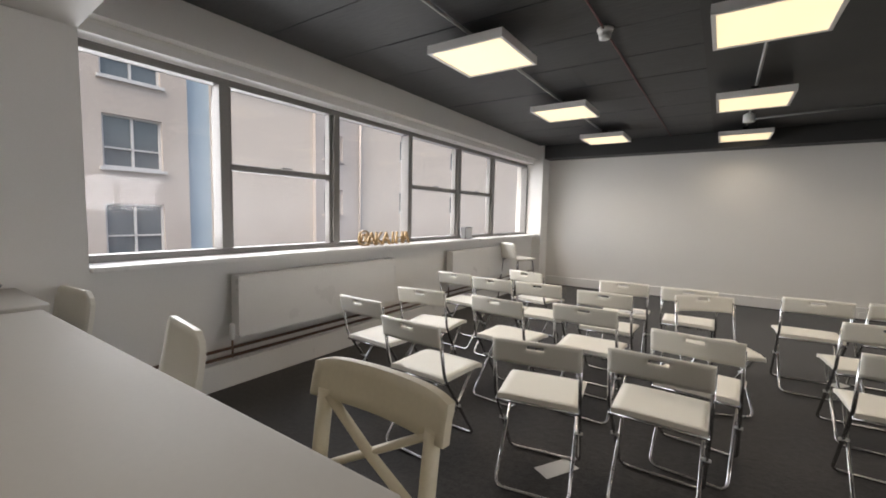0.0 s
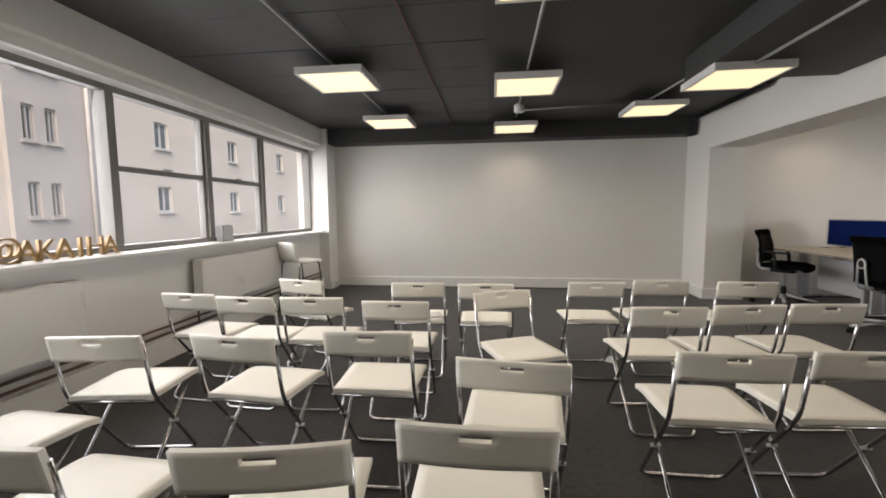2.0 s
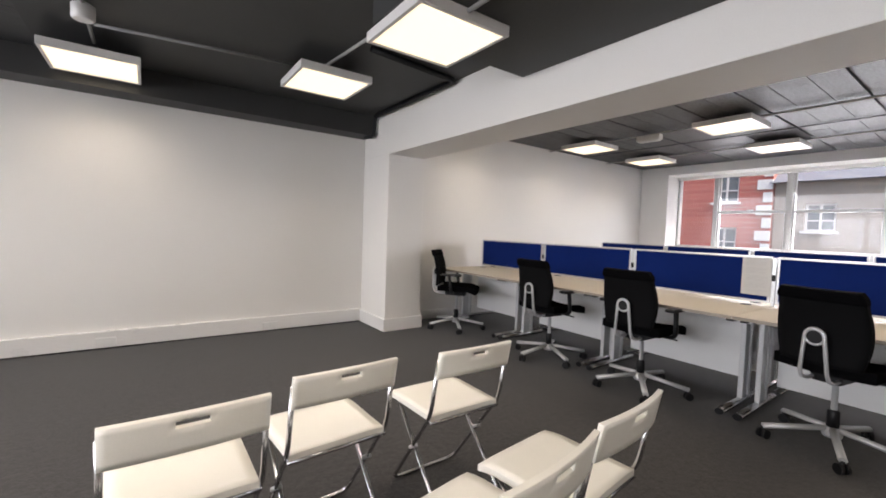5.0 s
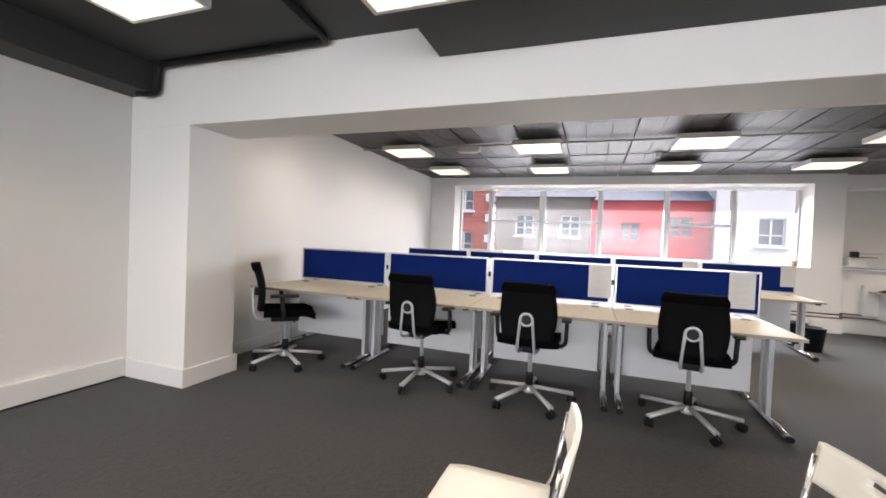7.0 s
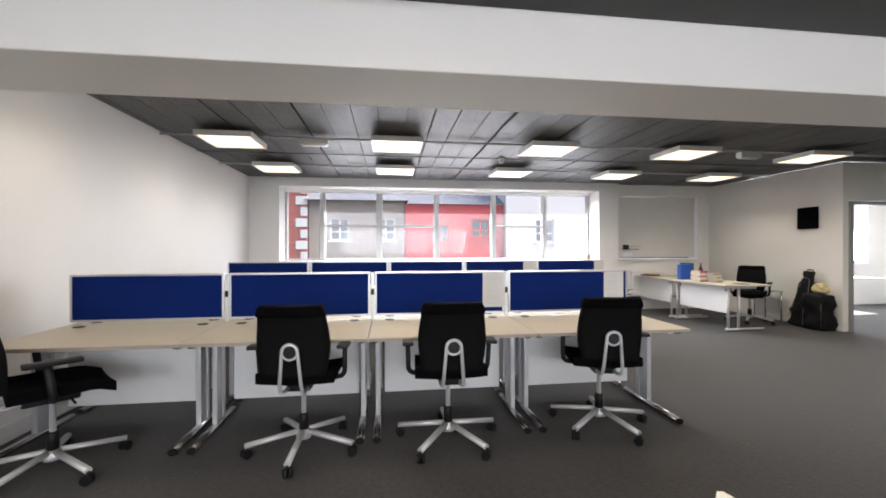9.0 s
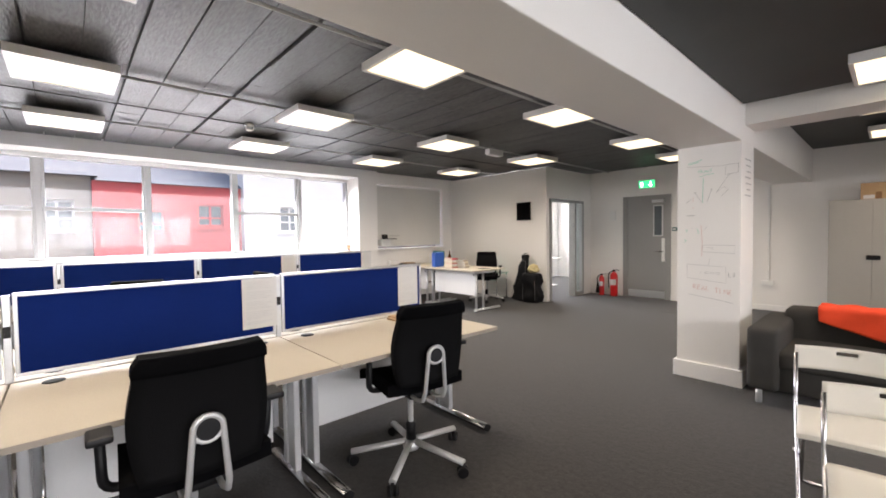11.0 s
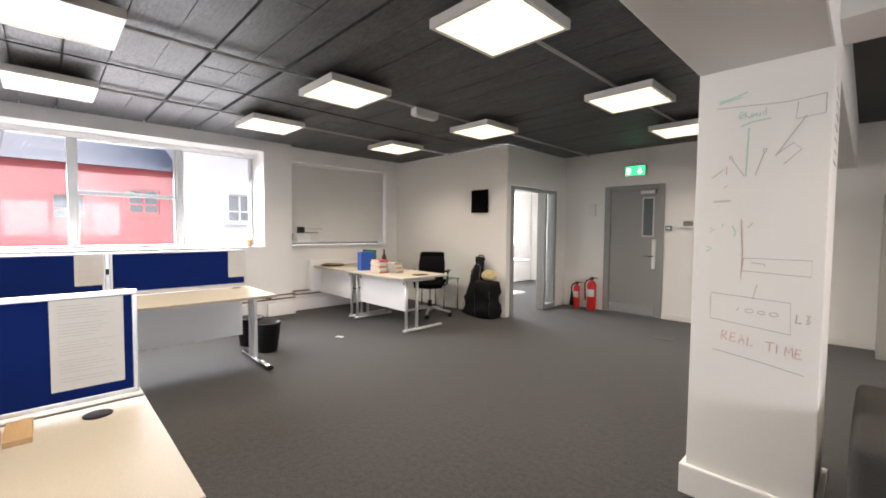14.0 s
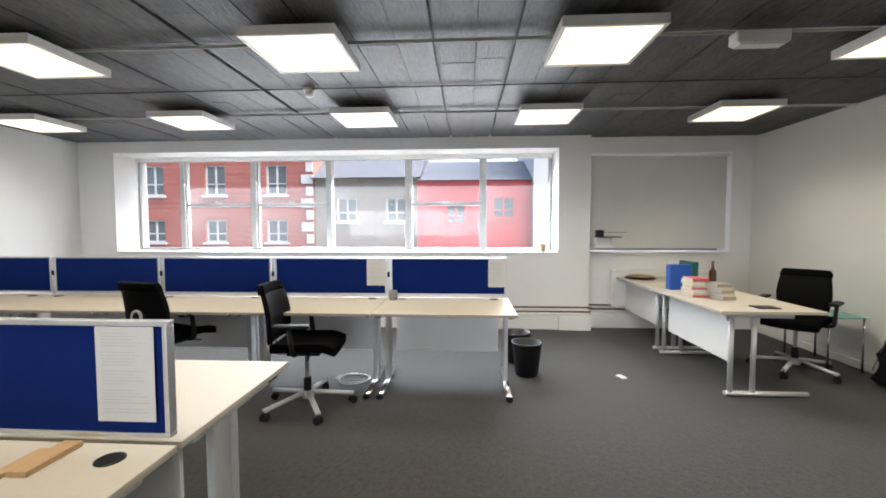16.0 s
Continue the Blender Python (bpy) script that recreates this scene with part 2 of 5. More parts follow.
def cushion_box(x0, x1, y0, y1, z0, z1, r):
    """A padded block: rounded all round, its faces slightly swollen."""
    bm = bmesh.new()
    n = 14
    c, h = Vector(((x0 + x1) / 2, (y0 + y1) / 2, (z0 + z1) / 2)), Vector(((x1 - x0) / 2, (y1 - y0) / 2, (z1 - z0) / 2))
    bmesh.ops.create_cube(bm, size=2.0)
    bmesh.ops.subdivide_edges(bm, edges=bm.edges[:], cuts=n, use_grid_fill=True)
    for v in bm.verts:
        p = Vector([math.copysign(1 - (1 - abs(q)) ** 1.6, q) * k for q, k in zip(v.co, h)])
        core = Vector([max(-(k - r), min(k - r, q)) for q, k in zip(p, h)])
        d = p - core
        p = core + d.normalized() * r if d.length > 1e-6 else p
        u = [1 - (q / k) ** 2 for q, k in zip(p, h)]
        p += Vector([math.copysign(0.012 * u[(i + 1) % 3] * u[(i + 2) % 3], p[i]) * (abs(p[i]) / h[i]) for i in range(3)])
        v.co = c + p
    for f in bm.faces:
        f.smooth = True
    return bm


def tube(bm, pts, r, seg=10, closed=False, flat=1.0):
    """A round bar along points; flat squashes it on its local up axis."""
    pts = [Vector(p) for p in pts]
    n = len(pts)
    rings, up = [], None
    for i, p in enumerate(pts):
        a = pts[i - 1] if (i or closed) else p
        b = pts[(i + 1) % n] if (i < n - 1 or closed) else p
        d = (b - a).normalized()
        if up is None:
            up = Vector((0, 0, 1)) if abs(d.z) < 0.9 else Vector((0, 1, 0))
        s = d.cross(up).normalized()
        up = s.cross(d).normalized()
        rings.append([bm.verts.new(p + s * math.cos(k * 2 * math.pi / seg) * r + up * math.sin(k * 2 * math.pi / seg) * r * flat) for k in range(seg)])
    for i in range(n if closed else n - 1):
        A, B = rings[i], rings[(i + 1) % n]
        for k in range(seg):
            f = bm.faces.new((A[k], A[(k + 1) % seg], B[(k + 1) % seg], B[k]))
            f.smooth = True
    if not closed:
        bm.faces.new(rings[0][::-1])
        bm.faces.new(rings[-1])
    return bm


def bend(pts, r, k=4):
    """Rounds the corners of a path of points."""
    pts = [Vector(p) for p in pts]
    out = [pts[0]]
    for a, b, c in zip(pts, pts[1:], pts[2:]):
        p, q = b + (a - b).normalized() * r, b + (c - b).normalized() * r
        for i in range(k + 1):
            t = i / k
            out.append(p * (1 - t) ** 2 + b * 2 * t * (1 - t) + q * t * t)
    return out + [pts[-1]]


def lathe(bm, prof, seg=20, at=(0, 0, 0)):
    """Turns (radius, height) pairs round the z axis."""
    rings = [[bm.verts.new((at[0] + r * math.cos(k * 2 * math.pi / seg), at[1] + r * math.sin(k * 2 * math.pi / seg), at[2] + z)) for k in range(seg)] for r, z in prof]
    for A, B in zip(rings, rings[1:]):
        for k in range(seg):
            f = bm.faces.new((A[k], A[(k + 1) % seg], B[(k + 1) % seg], B[k]))
            f.smooth = True
    bm.faces.new(rings[0][::-1])
    bm.faces.new(rings[-1])
    return bm


def slab(bm, nu, nv, fn, thick, skip=()):
    """A curved sheet with thickness: fn(u, v) gives a point and its normal; skip names cells left open."""
    top, bot = {}, {}
    for i in range(nu + 1):
        for j in range(nv + 1):
            p, nrm = fn(i / nu, j / nv)
            p, nrm = Vector(p), Vector(nrm).normalized()
            top[i, j], bot[i, j] = bm.verts.new(p + nrm * thick / 2), bm.verts.new(p - nrm * thick / 2)
    cells = {(i, j) for i in range(nu) for j in range(nv)} - set(skip)
    for i, j in cells:
        a, b, c, d = (i, j), (i + 1, j), (i + 1, j + 1), (i, j + 1)
        f = bm.faces.new([top[k] for k in (a, b, c, d)])
        g = bm.faces.new([bot[k] for k in (d, c, b, a)])
        f.smooth = g.smooth = True
        for (p, q), nb in (((a, b), (i, j - 1)), ((b, c), (i + 1, j)), ((c, d), (i, j + 1)), ((d, a), (i - 1, j))):
            if nb not in cells:
                bm.faces.new((top[q], top[p], bot[p], bot[q]))
    loose = [v for v in bm.verts if not v.link_faces]
    bmesh.ops.delete(bm, geom=loose, context="VERTS")
    return bm


def mesh(name, bm, material):
    me = bpy.data.meshes.new(name)
    bm.normal_update()
    bm.to_mesh(me)
    bm.free()
    me.materials.append(material)
    return me


def part(name, bm, material, parent, label=""):
    ob = new(name, mesh(name, bm, material))
    ob.parent = parent
    return tagged(ob, label=label)


def thing(name, label, category, group="", at=None):
    ob = new(name)
    ob.empty_display_size = 0.1
    if at is not None:
        ob.matrix_basis = at
    return tagged(ob, label=label, category=category, group=group)


def solid(name, bm, material, label, category, group="", kind="", at=None):
    ob = new(name, mesh(name, bm, material))
    if at is not None:
        ob.matrix_basis = at
    return tagged(ob, label=label, category=category, group=group, kind=kind)


def B(*a, **k):
    return box(bmesh.new(), *a, **k)


def setting(name, bm, material, label, category):
    return solid(name, bm, material, label, category, kind="structure")


def wall_run(axis, at, thick, a0, a1, z0, z1, holes=()):
    """A wall along x or y with rectangular holes (a0, a1, z0, z1); at is one face, thick its signed depth."""
    bm = bmesh.new()
    cuts = sorted({a0, a1, *(h[0] for h in holes), *(h[1] for h in holes)})
    lo, hi = sorted((at, at + thick))
    for p, q in zip(cuts, cuts[1:]):
        hs = sorted([h for h in holes if h[0] <= p + 1e-6 and h[1] >= q - 1e-6], key=lambda h: h[2])
        z = z0
        for h in hs + [(0, 0, z1, z1)]:
            if h[2] > z + 1e-6:
                if axis == "y":
                    box(bm, lo, hi, p, q, z, h[2])
                else:
                    box(bm, p, q, lo, hi, z, h[2])
            z = h[3]
    return bm

# ---- the large structure ----
XW, XE, YN, YS = -2.97, 9.02, 7.40, -4.26
XB = 9.17  # the recessed wall behind the blind
CA, CB = 2.61, 2.66

setting("floor", B(-3.3, 9.6, -7.2, 7.7, -0.12, 0.0), CARPET, "dark grey loop-pile office carpet", "floor")
setting("wall_north", B(-3.5, 9.6, YN, YN + 0.25, 0.0, 2.9), WALL, "plain white painted end wall", "wall")
setting("wall_south", wall_run("x", YS, -0.2, -3.4, 6.62, 0.0, 2.9, [(4.84, 5.69, 0.0, 2.055)]), WALL, "white painted wall with a grey fire door", "wall")
west_holes = [(0.42, 7.05, 0.96, 2.33)]
bm = wall_run("y", -3.06, -0.34, -4.5, 7.4, 0.0, 2.9, west_holes)
box(bm, -3.06, XW, -4.26, 0.42, 0.0, 2.61)
box(bm, -3.06, -2.89, 7.05, 7.40, 0.0, 2.61)
box(bm, -3.06, XW, 0.42, 7.05, 2.352, 2.61)
setting("wall_west", bm, WALL, "white window wall with deep reveal and boxed head", "wall")
setting("wall_north_office", B(3.24, 9.6, 7.10, YN, 0.0, 2.9), WALL, "plain white painted wall of the desk room", "wall")
bm = wall_run("y", XE, 0.62, -0.285, 7.4, 0.0, 2.9, [(0.147, 6.55, 1.05, 2.495)])
for a in ((-2.60, -2.23, 0.0, 2.9), (-2.23, -0.33, 0.0, 1.05), (-2.23, -0.33, 2.435, 2.9), (-0.33, -0.285, 0.0, 2.9)):
    box(bm, XB, XE + 0.62, a[0], a[1], a[2], a[3])
setting("wall_east", bm, WALL, "white window wall with deep window reveals", "wall")
setting("wall_corner_room", B(6.46, XB, -2.60, -2.50, 0.0, 2.64), WALL, "white partition wall beside the glazed doorway", "wall")
bm = wall_run("y", 6.46, 0.10, YS, -2.60, 0.0, 2.64, [(-3.87, -2.62, 0.0, 2.05)])
setting("wall_glazed", bm, WALL, "white partition with a grey glazed doorway", "wall")

# ceilings
def plank_ceiling(x0, x1, y0, y1, z, first, width, gap, wide, cross, seed):
    """Boards along x under a slab. first: one joint; gap: the usual joint; wide: open joints, by number from the first; cross: joints across."""
    rnd = random.Random(seed)
    bm = bmesh.new()
    box(bm, x0, x1, y0, y1, z + 0.03, z + 0.25)
    lo, hi = math.ceil((y0 - first) / width), math.floor((y1 - first) / width)
    joints = [(y0, 0.0)] + [(first + k * width + rnd.uniform(-0.012, 0.012), wide.get(k, gap * rnd.uniform(0.5, 1.5))) for k in range(lo, hi + 1)] + [(y1, 0.0)]
    for (p, gp), (q, gq) in zip(joints, joints[1:]):
        if q - p < 0.03:
            continue
        cuts = sorted([c + rnd.uniform(-0.006, 0.006) for c in cross] + [x0 + rnd.uniform(0.2, x1 - x0 - 0.2) for i in range(int((x1 - x0) * 0.5))])
        for x, e in zip([x0] + cuts, cuts + [x1]):
            dz = rnd.uniform(-0.0015, 0.0015)
            u, v = (rnd.uniform(-0.4, 0.4) for _ in range(2))
            box(bm, x + rnd.choice((0.0, 0.002, 0.004)), e, p + gp * (0.5 + u * 0.5), q - gq * (0.5 + v * 0.5), z + dz, z + 0.05 + dz)
    return bm


setting("ceiling_hall", plank_ceiling(-3.3, -0.27, -4.26, 7.4, CA, 0.34, 0.6, 0.007, {3: 0.013, 6: 0.012}, (-1.7,), 3), CEIL_A, "charcoal painted plank-cast concrete ceiling", "ceiling")
setting("ceiling_smooth", B(-0.27, 2.99, -4.26, 7.4, CA, CA + 0.25), CEIL_LOW, "charcoal painted smooth ceiling", "ceiling")
setting("ceiling_lowered", B(1.5, 2.746, 0.2, 4.62, 2.408, CA, bev=0.004), CEIL_LOW, "lowered charcoal plasterboard ceiling box", "ceiling")
setting("ceiling_office", plank_ceiling(3.0, 9.3, -7.2, 7.4, CB, 1.083, 0.27, 0.006, {-9: 0.02, -5: 0.014, -2: 0.012, 0: 0.03, 2: 0.026, 5: 0.012, 8: 0.03, 11: 0.026, 13: 0.012, 16: 0.022, 19: 0.02}, (4.24, 6.0, 7.72), 5), CEIL_B, "dark grey board-marked concrete ceiling with open joints", "ceiling")
setting("beam_dark", B(-2.885, 2.746, 7.10, 7.40, 2.37, CA, bev=0.006), CEIL_LOW, "charcoal painted beam along the end wall", "beam")
setting("beam_main", B(2.75, 3.24, YS, YN, 2.105, 2.70, bev=0.008), WALL, "white plastered beam between the two rooms", "beam")
bm = box(bmesh.new(), -2.965, 2.748, -0.25, 0.22, 2.25, CA)
for v in bm.verts:
    if v.co.y > 0:
        v.co.y = 0.42 if v.co.x < 0 else 0.10
setting("beam_cross", bm, WALL, "white plastered cross beam", "beam")
for nm, y0, y1 in (("pillar_north", 6.72, 7.398), ("pillar_board", -0.23, 0.22)):
    setting(nm, B(2.748, 3.238, y0, y1, 0.0, 2.106, bev=0.005), WALL, "white painted square pillar with skirting", "pillar")
    bm = bmesh.new()
    yb = y1 + 0.022 if nm == "pillar_board" else y1
    box(bm, 2.722, 3.264, y0 - 0.024, yb, 0.0, 0.15, bev=0.006)
    setting("baseboard", bm, TRIM, "white gloss pillar skirting", "skirting")


def skirt(x0, x1, y0, y1, h=0.12, material=TRIM):
    bm = bmesh.new()
    box(bm, x0, x1, y0, y1, 0.0, h, bev=0.005)
    return setting("baseboard", bm, material, "white painted skirting board", "skirting")


skirt(-2.86, 2.72, 7.355, 7.398, 0.165)
skirt(3.27, 8.93, 7.075, 7.098, 0.12)
skirt(-3.058, -3.00, 0.44, 7.05, 0.19)
skirt(-2.968, -2.94, -4.2, 0.44, 0.12)
skirt(-2.888, -2.86, 7.04, 7.354, 0.12)
skirt(8.94, 9.018, 0.15, 7.098, 0.2)
skirt(8.90, 9.018, -0.285, 0.147, 0.2)
skirt(9.08, 9.168, -2.478, -0.29, 0.2)
skirt(6.5, 9.16, -2.498, -2.48, 0.08)
skirt(2.76, 4.80, -4.258, -4.24, 0.09)
skirt(5.74, 6.44, -4.258, -4.24, 0.09)
# shadow line between trunking and carpet, added as a thin black strip
setting("trim", B(-2.86, 2.71, 7.346, 7.356, 0.0005, 0.012), BLACK_P, "black strip standing in for the shadow under the wall trunking", "trim")
# wiring trunking sockets on the end wall
for x in (-1.62, 0.13, 1.6):
    setting("trim", B(x - 0.075, x + 0.075, 7.346, 7.357, 0.035, 0.105, bev=0.003), WHITE_P, "white twin socket on the skirting trunking", "socket")


# ---- windows ----
def window(name, label, x, y_cuts, z0, z1, transoms, tz, inside, fr=0.05, mull=0.075, glass=GLASS, metal=FRAME_SHADE):
    """A ribbon window in a wall along y. y_cuts: mullion centres with both ends; transoms: which panes are sashes."""
    w = setting(name, B(x - 0.05, x + 0.05, y_cuts[0], y_cuts[-1], z0, z0 + fr, bev=0.004), metal, label, "window")
    part("window_head", B(x - 0.05, x + 0.05, y_cuts[0], y_cuts[-1], z1 - fr, z1, bev=0.004), metal, w)
    for i, y in enumerate(y_cuts):
        h = mull / 2
        a, b = (y, y + h) if i == 0 else (y - h, y) if i == len(y_cuts) - 1 else (y - h, y + h)
        part("mullion", B(x - 0.06, x + 0.06, a, b, z0 + fr, z1 - fr, bev=0.006), metal, w)
    for i, (a, b) in enumerate(zip(y_cuts, y_cuts[1:])):
        a, b = a + mull / 2 + 0.001, b - mull / 2 - 0.001
        if i in transoms:
            part("transom", B(x - 0.035, x + 0.035, a, b, tz - 0.025, tz + 0.025, bev=0.005), metal, w)
            part("sash_catch", B(x + inside * 0.03, x + inside * 0.055, (a + b) / 2 - 0.05, (a + b) / 2 + 0.05, tz + 0.026, tz + 0.04, bev=0.004), metal, w)
            for yy in (a, b - 0.028):
                part("sash_stile", B(x - 0.03, x + 0.03, yy, yy + 0.028, z0 + fr, tz - 0.026, bev=0.004), metal, w)
                part("sash_stile", B(x - 0.03, x + 0.03, yy, yy + 0.028, tz + 0.026, z1 - fr, bev=0.004), metal, w)
        p = part("pane", B(x - 0.003, x + 0.003, a - 0.01, b + 0.01, z0 + fr - 0.01, z1 - fr + 0.01), glass, w)
        p.visible_shadow = False
    return w


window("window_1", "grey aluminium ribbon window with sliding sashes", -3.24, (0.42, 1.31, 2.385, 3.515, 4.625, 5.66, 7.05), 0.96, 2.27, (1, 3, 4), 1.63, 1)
window("window_2", "grey aluminium ribbon window with sliding sashes", 9.52, (0.15, 1.15, 2.30, 3.50, 4.69, 5.84, 6.545), 1.05, 2.49, (1, 3, 4), 1.765, -1, glass=GLASS_HAZE, metal=FRAME_E)
setting("window_sill_west", B(-3.30, -2.93, 0.423, 7.04, 0.935, 0.965, bev=0.006), TRIM, "white painted window board", "sill")
setting("trim", B(-3.15, -3.05, 0.43, 7.04, 2.27, 2.33, bev=0.006), TRIM, "white blind track under the window head", "trim")
setting("window_sill_east", B(9.0, 9.466, 0.151, 6.546, 1.046, 1.066, bev=0.005), TRIM, "white painted window board", "sill")
setting("trim", B(9.40, 9.44, 0.16, 6.54, 2.43, 2.49, bev=0.004), TRIM, "white blind track under the window head", "trim")
w3 = window("window_3", "grey framed window behind a lowered blind", 9.50, (-2.23, -1.28, -0.33), 1.05, 2.435, (), 1.7, -1)
bl = thing("roller_blind", "grey roller blind pulled down over the window", "blind")
part("cloth", B(9.215, 9.219, -2.19, -0.345, 1.125, 2.385), BLIND, bl)
part("roller", tube(bmesh.new(), [(9.23, -2.21, 2.398), (9.23, -0.34, 2.398)], 0.018), WHITE_P, bl)
part("bottom_bar", B(9.211, 9.225, -2.19, -0.345, 1.11, 1.125, bev=0.002), ALU, bl)
setting("window_sill_office", B(9.11, 9.44, -2.22, -0.335, 1.05, 1.07, bev=0.004), TRIM, "white painted window board", "sill")
for nm, x, y0, y1, z0, z1 in (("sky_light_west", -3.42, 0.45, 7.0, 1.0, 2.25), ("sky_light_east", 9.70, 0.2, 5.9, 1.1, 2.4)):
    la = bpy.data.lights.new(nm, "AREA")
    la.shape, la.size, la.size_y, la.energy, la.color = "RECTANGLE", y1 - y0, z1 - z0, WINDOW_WEST if x < 0 else WINDOW_EAST, (0.91, 0.95, 1.0)
    la.spread = radians(125)
    ob = new(nm, la)
    ob.matrix_basis = look((x, (y0 + y1) / 2, (z0 + z1) / 2), (0 if x < 0 else 5, (y0 + y1) / 2, (z0 + z1) / 2 - (0.9 if x < 0 else 3.0)))

# ---- doors ----
fd = setting("door_1", B(4.90, 5.63, -4.30, -4.255, 0.01, 2.0, bev=0.003), GREY_D, "grey painted fire door with a narrow vision panel, closed", "door")
bm = bmesh.new()
for a in ((4.80, 4.90, -4.36, -4.235, 0.0, 2.08), (5.63, 5.73, -4.36, -4.235, 0.0, 2.08), (4.90, 5.63, -4.36, -4.235, 2.0, 2.08)):
    box(bm, *a, bev=0.004)
part("door_frame", bm, GREY_D, fd, "grey painted door frame")
vp = part("vision_frame", B(4.945, 5.125, -4.256, -4.245, 1.26, 1.88, bev=0.002), STEEL, fd)
part("vision_pane", B(4.965, 5.105, -4.246, -4.242, 1.28, 1.86), DARKGL, fd, "dark wired glass")
part("kick_plate", B(4.91, 5.62, -4.256, -4.25, 0.02, 0.16, bev=0.001), ALU, fd, "brushed steel kick plate")
ck = part("lock_case", B(4.905, 4.96, -4.256, -4.215, 0.76, 1.22, bev=0.01), WHITE_P, fd, "white keypad lock case")
part("lever_handle", tube(bmesh.new(), bend([(4.93, -4.22, 0.96), (4.93, -4.18, 0.96), (5.06, -4.18, 0.96)], 0.015), 0.010), CHROME, fd, "chrome lever handle")
part("door_closer", B(4.92, 5.14, -4.256, -4.19, 1.93, 1.985, bev=0.008), ALU, fd, "silver overhead door closer")
es = thing("exit_sign", "lit green emergency exit sign above the door", "sign")
part("case", B(5.08, 5.40, -4.258, -4.21, 2.225, 2.39, bev=0.006), WHITE_P, es)
part("face", B(5.09, 5.39, -4.212, -4.206, 2.235, 2.38), GREEN_S, es)
bm = bmesh.new()
part("door_symbol", B(5.31, 5.36, -4.206, -4.202, 2.26, 2.35), WHITE_S, es)
box(bm, 5.155, 5.175, -4.206, -4.202, 2.29, 2.355)
for s in (-1, 1):
    box(bm, -0.045, 0.0, 0, 0.004, -0.009, 0.009, m=pose(5.165, -4.206, 2.262, 0, 45 if s > 0 else 135, 0))
part("arrow", bm, WHITE_S, es)
gp = thing("glazed_door_frame", "grey aluminium glazed doorway standing open", "door frame")
bm = bmesh.new()
for a in ((-2.66, -2.60), (-3.89, -3.83), (-3.58, -3.52)):
    box(bm, 6.43, 6.58, a[0], a[1], 0.0, 2.03, bev=0.004)
box(bm, 6.43, 6.58, -3.83, -2.66, 1.98, 2.03, bev=0.004)
box(bm, 6.43, 6.58, -3.83, -3.58, 0.0, 0.08, bev=0.004)
part("frame", bm, GREY_D, gp)
part("pane", B(6.50, 6.508, -3.83, -3.58, 0.08, 1.98), PANE, gp).visible_shadow = False
# the bright room beyond the doorway
setting("wall_beyond", wall_run("y", 9.02, 0.3, -7.2, -2.60, 0.0, 2.9, [(-6.4, -5.2, 0.95, 2.3), (-4.6, -3.2, 0.95, 2.3)]), WALL, "white wall of the room beyond", "wall")
setting("wall_beyond_south", B(6.46, 9.3, -7.2, -7.0, 0.0, 2.9), WALL, "white wall of the room beyond", "wall")
setting("wall_beyond_west", B(6.46, 6.56, -7.0, -4.26, 0.0, 2.9), WALL, "white wall of the room beyond", "wall")
t2 = thing("white_table", "white pedestal table in the bright room beyond", "table")
part("tabletop", B(7.6, 8.4, -4.9, -4.2, 0.70, 0.73, bev=0.006), TABLE_W, t2)
part("column", B(7.95, 8.03, -4.6, -4.52, 0.03, 0.70, bev=0.01), TABLE_W, t2)
part("foot", B(7.7, 8.3, -4.85, -4.28, 0.0, 0.03, bev=0.008), TABLE_W, t2)
for y, yw in ((-5.8, 1.1), (-3.9, 1.3)):
    w = setting("window_4", B(9.14, 9.2, y - yw / 2, y + yw / 2, 0.95, 1.0, bev=0.004), FRAME_SHADE, "grey framed window of the room beyond", "window")
    part("mullion", B(9.14, 9.2, y - 0.03, y + 0.03, 1.0, 2.3, bev=0.004), FRAME_SHADE, w)


la = bpy.data.lights.new("sky_light_beyond", "AREA")
la.shape, la.size, la.size_y, la.energy, la.color = "RECTANGLE", 3.2, 1.3, 75.0, (0.92, 0.96, 1.0)
new("sky_light_beyond", la).matrix_basis = look((9.4, -4.8, 1.7), (6.5, -4.6, 1.0))

# ---- ceiling lights ----
def panel_light():
    t = thing("ceiling_light", "square white LED panel light, switched on", "ceiling light", "LED ceiling panels")
    bm = bmesh.new()
    for a in ((-0.3, 0.3, -0.3, -0.275), (-0.3, 0.3, 0.275, 0.3), (-0.3, -0.275, -0.275, 0.275), (0.275, 0.3, -0.275, 0.275)):
        box(bm, *a, 0.0, 0.06, bev=0.003)
    box(bm, -0.275, 0.275, -0.275, 0.275, 0.05, 0.06)
    part("frame", bm, LAMP_W, t)
    part("diffuser", B(-0.275, 0.275, -0.275, 0.275, 0.006, 0.01), DIFF, t)
    return t


LED = bpy.data.lights.new("panel_glow", "AREA")
LED.shape, LED.size, LED.energy, LED.color, LED.spread = "SQUARE", 0.54, LAMP_WATTS, (1.0, 0.90, 0.76), radians(130)


LED_DIM = LED.copy()
LED_DIM.energy = LAMP_WATTS * 0.4
LED_HALL = LED.copy()
LED_HALL.energy = LAMP_WATTS * 0.78


def hanger(t, z):
    if z > 0.075:
        bm = bmesh.new()
        box(bm, -0.03, 0.03, -0.12, 0.12, 0.06, z)
        part("mount", bm, BLACK_P, t)


